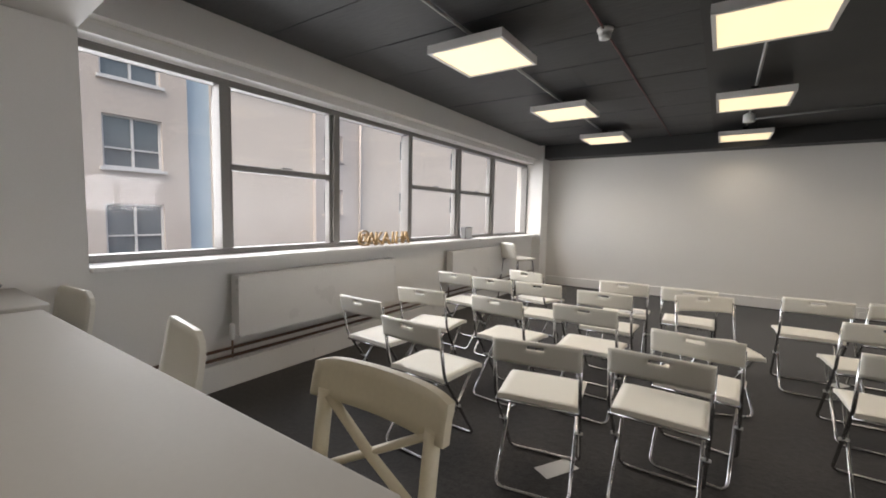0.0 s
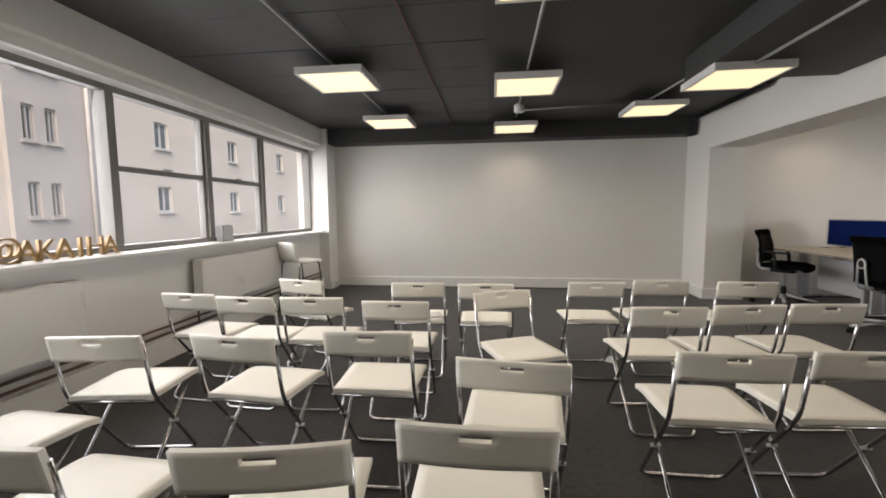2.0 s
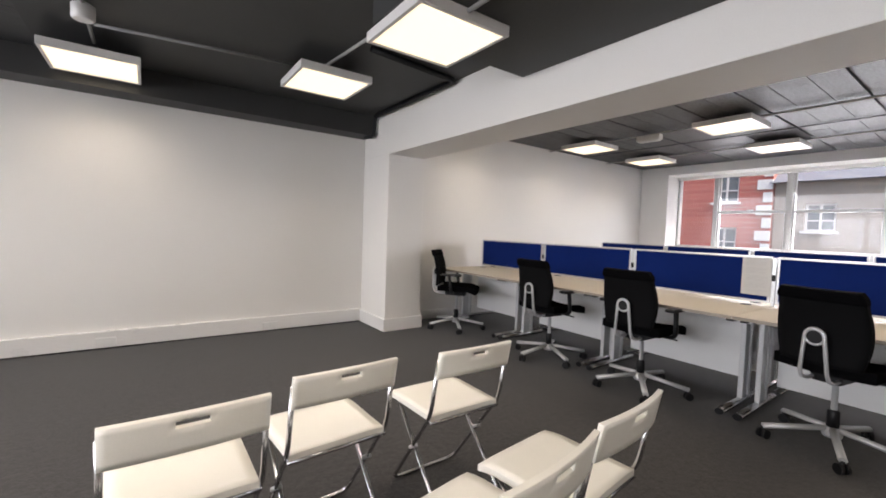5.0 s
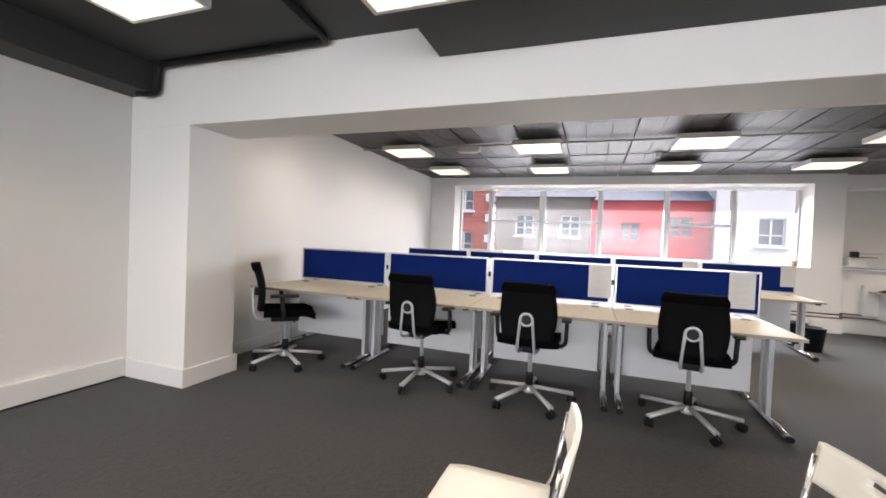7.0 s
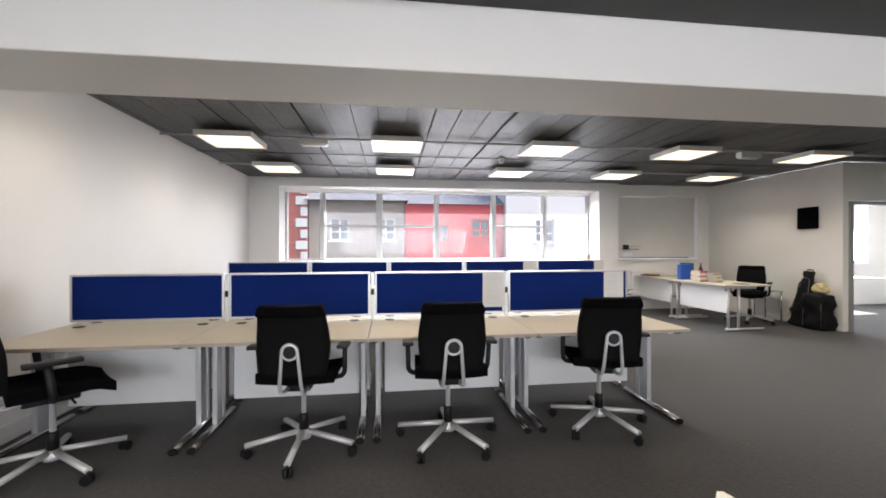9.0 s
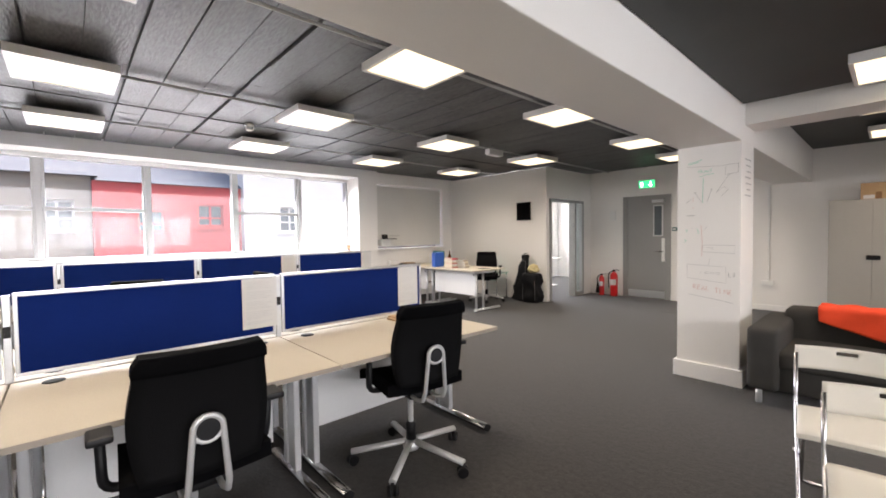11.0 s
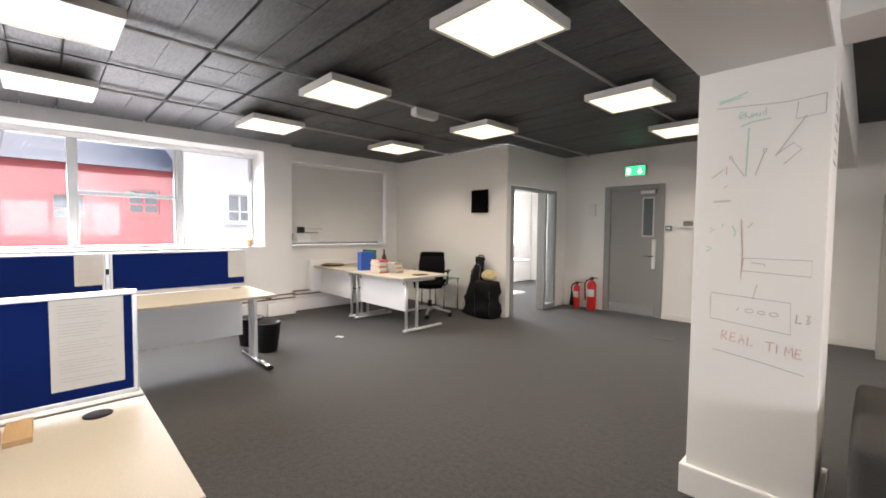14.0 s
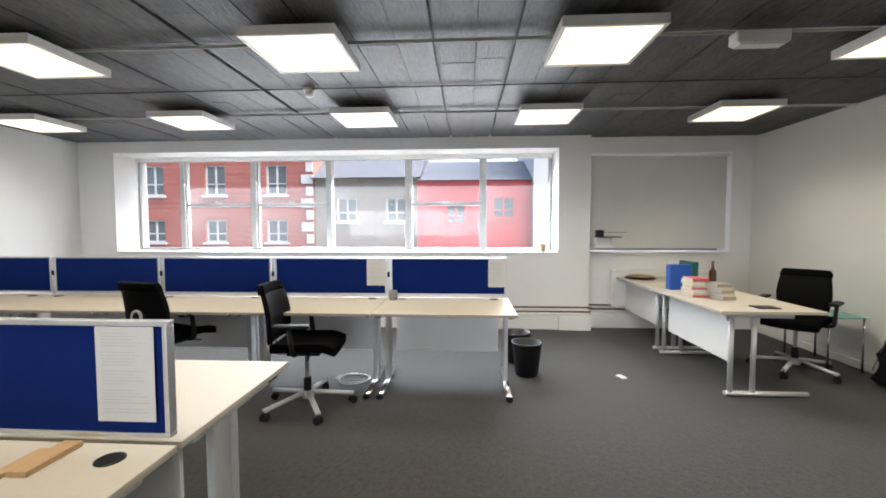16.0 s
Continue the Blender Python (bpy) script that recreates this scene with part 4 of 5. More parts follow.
# ---- office chairs ----
def office_chair():
    """Faces +x; origin on the floor under the column."""
    t = thing("office_chair", "black fabric swivel chair with a silver star base", "chair", "office chairs")

    def seat(u, v):
        a = (u - 0.5) * 2
        w = 0.235 - 0.02 * v
        return (-0.20 + v * 0.46, a * w, 0.512 - 0.02 * math.sin(math.pi * u) * math.sin(math.pi * v) + 0.012 * a * a - 0.035 * max(0, v - 0.8) / 0.2), (0, 0, 1)
    part("seat", slab(bmesh.new(), 10, 12, seat, 0.06), BLACK_F, t, "black fabric seat")

    def back(u, v):
        a = (u - 0.5) * 2
        w = 0.185 + 0.035 * math.sin(min(1.0, v * 1.25) * 2.6) * (1 - 0.35 * v)
        if v > 0.92:
            w -= 0.02 * (v - 0.92) / 0.08
        return (-0.245 + 0.03 * a * a + 0.03 * math.sin(v * 3.14) - 0.06 * v, a * w, 0.545 + v * 0.43), (1, 0, 0.1)
    bk = part("backrest", slab(bmesh.new(), 10, 16, back, 0.035), MESH_B, t, "dark grey back shell")

    def pad(u, v):
        p, n = back(u, 0.86 + 0.14 * v)
        return (p[0] - 0.004, p[1] * 1.015, p[2] + 0.006 * v), n
    part("head_band", slab(bmesh.new(), 10, 4, pad, 0.05), BLACK_F, bk, "black fabric top band")
    bm = bmesh.new()
    ring = [(-0.262 + 0.0, 0.045 * math.cos(k * math.pi / 10), 0.708 + 0.045 * math.sin(k * math.pi / 10)) for k in range(0, 11)]
    path = [(-0.03, 0.06, 0.452), (-0.20, 0.062, 0.442), (-0.262, 0.064, 0.462), (-0.288, 0.062, 0.51)] + [(-0.30, y, z) for _, y, z in ring] + [(-0.288, -0.062, 0.51), (-0.262, -0.064, 0.462), (-0.20, -0.062, 0.442), (-0.03, -0.06, 0.452)]
    tube(bm, path, 0.011, 8)
    low = [(-0.297, 0.045 * math.cos(k * math.pi / 8), 0.708 - 0.045 * math.sin(k * math.pi / 8)) for k in range(0, 9)]
    tube(bm, low, 0.008, 8)
    part("back_bracket", bm, STEEL, t, "silver loop bracket behind the backrest")
    part("back_disc", tube(bmesh.new(), [(-0.305, 0, 0.708), (-0.24, 0, 0.708)], 0.037, 16), BLACK_P, t)
    part("mechanism", B(-0.14, 0.12, -0.075, 0.075, 0.42, 0.482, bev=0.018), BLACK_P, t)
    part("tilt_lever", tube(bmesh.new(), [(0.05, 0.07, 0.45), (0.07, -0.24, 0.445)], 0.006), BLACK_P, t)
    for s in (-1, 1):
        ar = part("armrest", tube(bmesh.new(), bend([(-0.02, s * 0.18, 0.475), (-0.02, s * 0.27, 0.48), (-0.05, s * 0.275, 0.69)], 0.05), 0.02, 8, flat=0.8), BLACK_P, t, "black plastic armrest")
        part("arm_pad", B(-0.15, 0.10, s * 0.275 - 0.036, s * 0.275 + 0.036, 0.685, 0.712, bev=0.011), BLACK_P, ar)
    part("column", lathe(bmesh.new(), [(0.025, 0.08), (0.025, 0.22), (0.016, 0.221), (0.016, 0.43)]), STEEL, t)
    part("column_sleeve", lathe(bmesh.new(), [(0.03, 0.12), (0.03, 0.23), (0.022, 0.24)]), BLACK_P, t)
    bm = bmesh.new()
    lathe(bm, [(0.045, 0.075), (0.05, 0.09), (0.04, 0.135)])
    for k in range(5):
        a = radians(72 * k)
        tube(bm, [(0.03 * math.cos(a), 0.03 * math.sin(a), 0.122), (0.352 * math.cos(a), 0.352 * math.sin(a), 0.078)], 0.021, 8, flat=0.8)
    part("star_base", bm, STEEL, t, "silver five-arm base")
    for k in range(5):
        a = radians(72 * k)
        cx, cy = 0.345 * math.cos(a), 0.345 * math.sin(a)
        bm = bmesh.new()
        px, py = -math.sin(a + 0.6) * 0.026, math.cos(a + 0.6) * 0.026
        for s in (-1, 1):
            tube(bm, [(cx + s * px * 0.25, cy + s * py * 0.25, 0.03), (cx + s * px, cy + s * py, 0.03)], 0.029, 12)
        tube(bm, [(cx, cy, 0.03), (cx, cy, 0.075)], 0.012, 8)
        part("castor", bm, BLACK_P, t)
    return t


oc = office_chair()
OFFICE = [(3.63, 6.47, -48, 0), (3.72, 5.055, -4, 36), (3.71, 4.10, -1, 0), (3.80, 2.955, -10, -8), (6.36, 2.65, -85, 10), (6.60, 3.93, -12, 20), (7.40, -1.79, 130, 0)]  # x, y, turn, turn of the base
for i, (x, y, r, base) in enumerate(OFFICE):
    m = pose(x, y, 0, 0, 0, r)
    if i == 0:
        oc.matrix_basis = m
    else:
        for c in copy_thing(oc, m).children:
            if c.name.startswith(("star_base", "castor")):
                c.matrix_basis = pose(0, 0, 0, 0, 0, base)


# ---- bins ----
for x, y in ((7.17, 0.83), (7.55, 0.88)):
    t = thing("waste_bin", "black plastic waste bin at the end of the desks", "bin", "waste bins")
    part("body", lathe(bmesh.new(), [(0.10, 0.0), (0.105, 0.005), (0.14, 0.30), (0.146, 0.305), (0.146, 0.318), (0.132, 0.318), (0.098, 0.012)], 28, at=(x, y, 0.0)), BLACK_P, t)


# ---- the pair of white desks by the blind ----
for k, xc in enumerate((7.32, 8.63)):
    t = thing("desk", "white laminate desk with grey cantilever legs", "desk", "white desks by the blind")
    h, yf = 0.645, -0.66
    part("tabletop", B(xc - h, xc + h, yf - 0.82, yf, 0.70, 0.725, bev=0.003), DESK if k == 0 else DESK, t)
    part("modesty_panel", B(xc - h + 0.12, xc + h - 0.12, yf - 0.16, yf - 0.14, 0.27, 0.69, bev=0.002), PANEL_W, t)
    for s in (-1, 1):
        x = xc + s * (h - 0.07)
        lg = part("leg", tube(bmesh.new(), [(x, yf - 0.74, 0.025), (x, yf - 0.08, 0.025)], 0.025, 10, flat=0.8), STEEL, t, "grey steel leg")
        bm = bmesh.new()
        for y in (yf - 0.12, yf - 0.30):
            tube(bm, [(x, y, 0.03), (x, y, 0.7)], 0.021, 10)
        part("upright", bm, STEEL, lg)
        part("bracket", B(x - 0.02, x + 0.02, yf - 0.6, yf - 0.06, 0.66, 0.70, bev=0.003), STEEL, lg)
        part("fixing", tube(bmesh.new(), [(x - s * 0.06, yf - 0.14, 0.64), (x - s * 0.06, yf - 0.125, 0.64)], 0.022, 12), GREY_P, t)
rnd = random.Random(4)
z = 0.725
for k in range(7):
    th = rnd.uniform(0.018, 0.035)
    t = thing("book", "worn paperback in a stack on the white desk", "book", "stack of books", at=pose(7.45 + rnd.uniform(-0.01, 0.01), -0.86, z, 0, 0, rnd.uniform(-8, 8)))
    part("cover", B(-0.105, 0.105, -0.075, 0.075, 0, th, bev=0.002), (BOOK_A, BOOK_B, PANEL_W)[k % 3], t)
    part("pages", B(-0.103, 0.107, -0.072, 0.077, 0.003, th - 0.003), BOOK_B, t)
    z += th
z = 0.725
for k in range(5):
    t = thing("book", "thick cream paged book beside the stack", "book", "stack of books", at=pose(7.30, -1.02 + 0.01 * k, z, 0, 0, rnd.uniform(-5, 5) + 10))
    part("cover", B(-0.10, 0.10, -0.07, 0.07, 0, 0.03, bev=0.002), BOOK_B if k % 2 else DESK_EDGE, t)
    part("pages", B(-0.098, 0.102, -0.068, 0.072, 0.004, 0.026), PAPER, t)
    z += 0.03
t = thing("folder", "bright blue plastic magazine file on the desk", "file")
part("body", B(7.83, 7.93, -1.02, -0.80, 0.725, 1.0, bev=0.006), BLUE_P, t)
t = thing("folder", "dark teal ring binder standing on the desk", "file")
part("body", B(7.95, 8.25, -1.16, -1.10, 0.725, 1.02, bev=0.006), GREEN_P, t)
t = thing("bottle", "dark glass bottle on the white desk", "bottle")
part("body", lathe(bmesh.new(), [(0.034, 0.0), (0.037, 0.01), (0.037, 0.18), (0.014, 0.23), (0.014, 0.30)], at=(8.0, -1.34, 0.725)), mat("brown bottle glass", (0.06, 0.025, 0.01), 0.15), t)
t = thing("plate_stack", "dark round trays stacked on the far desk", "tray")
part("tray", lathe(bmesh.new(), [(0.14, 0.0), (0.19, 0.012), (0.19, 0.02), (0.13, 0.01)], at=(8.85, -0.90, 0.725)), BLACK_P, t)
part("tray", lathe(bmesh.new(), [(0.10, 0.02), (0.16, 0.034), (0.16, 0.042), (0.1, 0.03)], at=(8.82, -0.90, 0.725)), CARD, t)
sheet("paper_sheet", "cream papers lying on the far desk", 0.21, 0.3, pose(8.35, -0.95, 0.726, 0, 0, 35), BOOK_B)
t = thing("tablet", "black tablet lying on the white desk", "tablet")
part("body", B(6.78, 6.92, -1.2, -1.02, 0.725, 0.733, bev=0.003), BLACK_P, t)
gt = thing("glass_side_table", "green glass side table with thin chrome legs", "table")
part("tabletop", B(7.35, 7.95, -2.42, -2.05, 0.53, 0.54), mat("green tinted glass", (0.10, 0.42, 0.34), 0.1), gt)
for x in (7.38, 7.92):
    for y in (-2.40, -2.08):
        part("leg", tube(bmesh.new(), [(x, y, 0.0), (x, y, 0.53)], 0.010), CHROME, gt)
# printer on a wall shelf
pr = thing("printer", "small white printer with a dark tray on a wall shelf", "printer")
part("shelf", B(8.93, 9.168, -0.58, -0.33, 1.13, 1.15, bev=0.003), WHITE_P, pr)
part("body", B(8.95, 9.15, -0.56, -0.34, 1.15, 1.27, bev=0.012), WHITE_P, pr)
part("output_tray", B(8.87, 9.05, -0.66, -0.36, 1.27, 1.282, bev=0.003), BLACK_P, pr)
part("paper_tray", B(8.85, 9.03, -0.72, -0.42, 1.335, 1.343, bev=0.002), GREY_P, pr)
part("control_panel", B(8.87, 8.95, -0.43, -0.33, 1.28, 1.37, bev=0.012), BLACK_P, pr)
t = thing("paper_cup", "brown paper cup on the window board", "cup")
part("body", lathe(bmesh.new(), [(0.028, 0.0), (0.04, 0.10), (0.043, 0.105), (0.038, 0.105)], at=(9.1, 0.34, 1.066)), CARD, t)
# black foam square and bags
t = thing("foam_tile", "square black acoustic foam tile on the wall", "panel")
part("tile", B(6.82, 7.15, -2.497, -2.455, 1.62, 1.985, bev=0.01), BLACK_F, t)


def heap(name, label, mat_, cx, cy, w, d, h, seed, lean=0.0, taper=0.35):
    bm = bmesh.new()
    bmesh.ops.create_icosphere(bm, subdivisions=4, radius=1.0)
    for v in bm.verts:
        n = noise.noise(v.co * 2.2 + Vector((seed, 0, 0))) * 0.22 + noise.noise(v.co * 6 + Vector((0, seed, 0))) * 0.07
        f = 1 + n
        zz = (v.co.z * 0.5 + 0.5)
        tap = 1.0 - taper * zz
        sq = max(abs(v.co.x), abs(v.co.y), 0.35) ** -0.35
        tap *= sq
        v.co = Vector((cx + v.co.x * w / 2 * f * tap + lean * zz, cy + v.co.y * d / 2 * f * tap, max(0.0, min(1.1, zz * (1 + n * 0.4))) * h))
    for f in bm.faces:
        f.smooth = True
    return solid(name, bm, mat_, label, "bag")


def soft_case(name, label, mat_, w, d, h, top, seed, at):
    """A slumped cloth case: a padded block that narrows to its top, with folds."""
    bm = cushion_box(-w / 2, w / 2, -d / 2, d / 2, 0.0, h, 0.03)
    for v in bm.verts:
        k = v.co.z / h
        f = 1 - (1 - top) * k
        n = noise.noise(v.co * 5 + Vector((seed, 0, 0))) * 0.05 + noise.noise(v.co * 16 + Vector((0, seed, 0))) * 0.018
        v.co.x = v.co.x * f + n * min(1, k * 4)
        v.co.y = v.co.y * (1 - (1 - top) * 0.5 * k) + n * 0.8
        v.co.z = max(0.0, v.co.z + n * 0.6 * k)
    return thing_case(name, label, bm, mat_, w, d, h, top, at)


def thing_case(name, label, bm, mat_, w, d, h, top, at):
    t = thing(name, label, "bag", at=at)
    part("body", bm, mat_, t)
    part("zip", tube(bmesh.new(), bend([(-w * 0.42, d / 2 + 0.004, h * 0.1), (-w * 0.42 * top, d * 0.46 * (0.5 + top / 2) + 0.012, h * 0.88), (w * 0.42 * top, d * 0.46 * (0.5 + top / 2) + 0.012, h * 0.88), (w * 0.42, d / 2 + 0.004, h * 0.1)], 0.04), 0.004, 6), GREY_P, t)
    part("handle", tube(bmesh.new(), bend([(-0.05, 0.0, h * 0.96), (-0.05, 0.0, h + 0.035), (0.05, 0.0, h + 0.035), (0.05, 0.0, h * 0.96)], 0.025), 0.009, 8), BLACK_P, t)
    return t


soft_case("holdall", "square black cloth bag standing against the wall", BAG, 0.33, 0.26, 0.56, 0.92, 2.0, pose(6.66, -2.30, 0.0, 0, 0, 4))
soft_case("guitar_bag", "tall black soft case leaning on the wall", BAG, 0.34, 0.14, 0.92, 0.42, 7.0, pose(6.98, -2.30, 0.0, 6, -7, 0))
t = heap("cloth_bundle", "pale yellow cloth bundled on the black bag", YELLOW, 6.64, -2.32, 0.28, 0.2, 0.17, 9.0)
t.location.z = 0.575
# loose cable and floor plate
solid("floor_cable", tube(bmesh.new(), [(6.95 + 0.16 * math.cos(k * 0.5) * (1 - k / 60), 2.45 + 0.13 * math.sin(k * 0.5) * (1 + k / 90), 0.006 + 0.0004 * k) for k in range(30)], 0.004, 6), WHITE_P, "coil of white cable on the carpet under the desks", "cable")
solid("floor_plate", B(4.25, 4.48, -3.1, -2.9, 0.0, 0.004), mat("dark grey floor lid", (0.06, 0.058, 0.056), 0.7), "dark floor socket lid set in the carpet", "floor plate")
# extinguishers
def extinguisher(x, y, h, r, label, body):
    t = thing("fire_extinguisher", label, "fire extinguisher", "extinguishers by the door")
    part("cylinder", lathe(bmesh.new(), [(r * 0.95, 0.0), (r, 0.015), (r, h * 0.78), (r * 0.75, h * 0.86), (0.02, h * 0.9), (0.02, h * 0.93)], 24, at=(x, y, 0)), body, t)
    part("valve_head", B(x - 0.03, x + 0.03, y - 0.02, y + 0.02, h * 0.92, h * 0.97, bev=0.006), BLACK_P, t)
    part("lever", B(x - 0.11, x + 0.02, y - 0.01, y + 0.01, h * 0.975, h, bev=0.003), BLACK_P, t)
    part("hose", tube(bmesh.new(), bend([(x + 0.03, y, h * 0.94), (x + r + 0.035, y + 0.03, h * 0.85), (x + r + 0.02, y + 0.03, h * 0.3)], 0.05), 0.010, 8), BLACK_P, t)
    bm = bmesh.new()
    lathe(bm, [(r + 0.0015, h * 0.42), (r + 0.0015, h * 0.64)], 24, at=(x, y, 0))
    bmesh.ops.delete(bm, geom=[f for f in bm.faces if f.calc_center_median().y < y + r * 0.45], context="FACES")
    part("label", bm, PAPER, t)
    return t


extinguisher(5.86, -4.10, 0.56, 0.075, "large red fire extinguisher on the carpet", RED_P)
t = extinguisher(6.13, -4.10, 0.46, 0.052, "small dark brown and red fire extinguisher on the carpet", RED_P)
part("horn", lathe(bmesh.new(), [(0.045, 0.05), (0.02, 0.24), (0.012, 0.30)], 16, at=(6.19, -4.04, 0)), BLACK_P, t, "black discharge horn")
# wall fittings near the door
t = thing("wall_speaker", "small white square wall plate", "wall plate")
part("plate", B(5.89, 6.02, -4.258, -4.235, 1.60, 1.80, bev=0.006), WHITE_P, t)
t = thing("door_release", "green and white door release button", "switch")
part("plate", B(4.69, 4.775, -4.258, -4.23, 1.36, 1.43, bev=0.004), GREEN_P, t)
part("button", B(4.705, 4.76, -4.232, -4.222, 1.38, 1.41, bev=0.003), WHITE_P, t)
t = thing("wall_panel", "white alarm keypad with a grey display", "keypad")
part("case", B(4.36, 4.62, -4.258, -4.22, 1.40, 1.53, bev=0.008), WHITE_P, t)
part("display", B(4.40, 4.53, -4.222, -4.216, 1.43, 1.50), GREY_P, t)
t = thing("wall_trunking", "white plastic trunking drop to a twin socket", "trunking")
part("duct", B(3.27, 3.30, -4.258, -4.243, 0.5, 2.10, bev=0.002), WHITE_P, t)
part("socket", B(3.21, 3.37, -4.258, -4.22, 0.42, 0.50, bev=0.004), WHITE_P, t)

# ---- tall cupboards by the sofa ----
t = thing("metal_cupboard", "putty grey two-door steel cupboard", "cupboard")
part("body", B(1.62, 2.52, -4.25, -3.79, 0.0, 1.76, bev=0.004), GREY_C, t)
for k in (0, 1):
    d = part("door", B(1.63 + k * 0.442, 2.068 + k * 0.442, -3.79, -3.772, 0.06, 1.745, bev=0.004), GREY_C, t)
    if k == 0:
        part("handle", B(1.99, 2.13, -3.771, -3.755, 0.92, 0.98, bev=0.006), BLACK_P, d, "black recessed handle")
t = thing("cardboard_box", "taped brown cardboard box on the cupboard", "box")
part("body", B(1.84, 2.20, -4.15, -3.85, 1.76, 1.99, bev=0.004), CARD, t)
part("tape", B(1.99, 2.05, -3.852, -3.847, 1.76, 1.86), mat("brown tape", (0.2, 0.1, 0.04), 0.3), t)
part("label_sheet", B(2.06, 2.17, -3.853, -3.847, 1.77, 1.82), PAPER, t)
for k in range(3):
    x1 = 1.56 - k * 0.95
    t = thing("storage_wall", "tall grey built-in storage unit", "cupboard", "grey storage units")
    part("body", B(x1 - 0.94, x1, -4.25, -3.82, 0.0, 2.42, bev=0.004), GREY_D, t)
    part("lower_door", B(x1 - 0.93, x1 - 0.01, -3.82, -3.80, 0.06, 1.62, bev=0.003), GREY_D, t)
    part("upper_door", B(x1 - 0.93, x1 - 0.01, -3.82, -3.80, 1.64, 2.40, bev=0.003), GREY_D, t)

# ---- sofa ----
so = thing("sofa", "charcoal grey two-seat fabric sofa with metal feet", "sofa")
SX0, SX1, SY0, SY1 = 0.85, 2.64, -0.36, 0.52
part("base", cushion_box(SX0 + 0.16, SX1 - 0.16, SY0 + 0.05, SY1 - 0.03, 0.12, 0.33, 0.03), SOFA, so)
part("seat_cushion", cushion_box(SX0 + 0.18, SX1 - 0.18, SY0 + 0.2, SY1, 0.30, 0.43, 0.035), SOFA, so)
part("backrest", cushion_box(SX0 + 0.14, SX1 - 0.14, SY0, SY0 + 0.26, 0.13, 0.68, 0.05), SOFA, so)
for a in (SX0, SX1 - 0.2):
    part("arm", cushion_box(a, a + 0.2, SY0 + 0.02, SY1 + 0.03, 0.12, 0.60, 0.035), SOFA, so)
for x in (SX0 + 0.07, SX1 - 0.07):
    for y in (SY0 + 0.1, SY1 - 0.06):
        part("foot", tube(bmesh.new(), [(x, y, 0.0), (x, y, 0.13)], 0.022, 10), STEEL, so)


def drape(u, v):
    x = 2.28 - u * 1.25
    hang = 0.10 + 0.27 * min(1.0, u * 1.4)
    s = v * (hang + 0.28) - hang
    w = 0.010 * math.sin(u * 17 + v * 5) + 0.007 * math.sin(u * 29 - v * 9)
    if s < 0:
        return (x + 0.04 * s, -0.066 - 0.05 * s + w, 0.70 + s), (0, 1, 0.2)
    return (x, -0.066 - s, 0.705 - 0.02 * s + abs(w)), (0, 0.2, 1)


part("sheet", slab(bmesh.new(), 40, 24, drape, 0.012), RED_F, thing("blanket", "orange-red fleece blanket draped over the sofa back", "blanket"))
bm = bmesh.new()
bmesh.ops.create_icosphere(bm, subdivisions=4, radius=1.0)
for v in bm.verts:
    a, b, c = v.co
    f = lambda q: math.copysign(abs(q) ** 0.55, q)
    v.co = Vector((f(a) * 0.23, c * 0.07 * (1 - 0.35 * max(abs(a), abs(b))), f(b) * 0.23))
for f_ in bm.faces:
    f_.smooth = True
solid("cushion", bm, TEAL, "teal square cushion leaning on the sofa back", "cushion", at=pose(1.60, 0.10, 0.60, -24, 14, 8))


# ---- marker drawings on the white pillar ----
def stroke(bm, pts, w=0.003):
    """A marker line on the pillar's north face, one thin ribbon through (x, z) pairs."""
    y, n = 0.2215, len(pts)
    rows = []
    for i, (x, z) in enumerate(pts):
        p, q = Vector(pts[max(0, i - 1)]), Vector(pts[min(n - 1, i + 1)])
        d = q - p if (q - p).length > 1e-5 else Vector(pts[min(n - 1, i + 1)]) - Vector((x, z))
        o = Vector((-d.y, d.x)).normalized() * w / 2
        rows.append([bm.verts.new((x + s * o.x, yy, z + s * o.y)) for s, yy in ((1, y), (-1, y), (-1, y - 0.0012), (1, y - 0.0012))])
    for p, q in zip(rows, rows[1:]):
        for i in range(4):
            bm.faces.new((p[i], q[i], q[(i + 1) % 4], p[(i + 1) % 4]))


def ring_pts(x, z, a, b):
    return [(x + a * math.cos(k * 0.5236), z + b * math.sin(k * 0.5236)) for k in range(13)]


dr = thing("marker_drawing", "faint marker diagrams drawn on the white pillar", "drawing")
def strokes(name, lines, material, w=0.003):
    for pts in lines:
        bm = bmesh.new()
        stroke(bm, pts, w)
        part(name, bm, material, dr)


strokes("black_line", ([(3.16, 1.93), (2.90, 1.91), (2.77, 1.92)], [(3.155, 1.04), (3.155, 0.92), (2.85, 0.89), (2.855, 1.03), (3.155, 1.045)], [(2.99, 1.03), (2.975, 1.10)], ring_pts(3.0, 0.975, 0.016, 0.009),
             ring_pts(2.955, 0.973, 0.014, 0.008), ring_pts(2.91, 0.971, 0.016, 0.009), [(3.05, 0.97), (3.04, 0.985)], [(3.03, 1.22), (3.035, 1.16), (2.79, 1.15), (2.79, 1.22), (3.03, 1.22)],
             [(3.0, 1.20), (2.95, 1.195), (2.95, 1.18)], [(3.09, 1.68), (3.04, 1.60)], ring_pts(3.095, 1.69, 0.006, 0.008), [(2.97, 1.70), (3.0, 1.60)]), MARK_K)
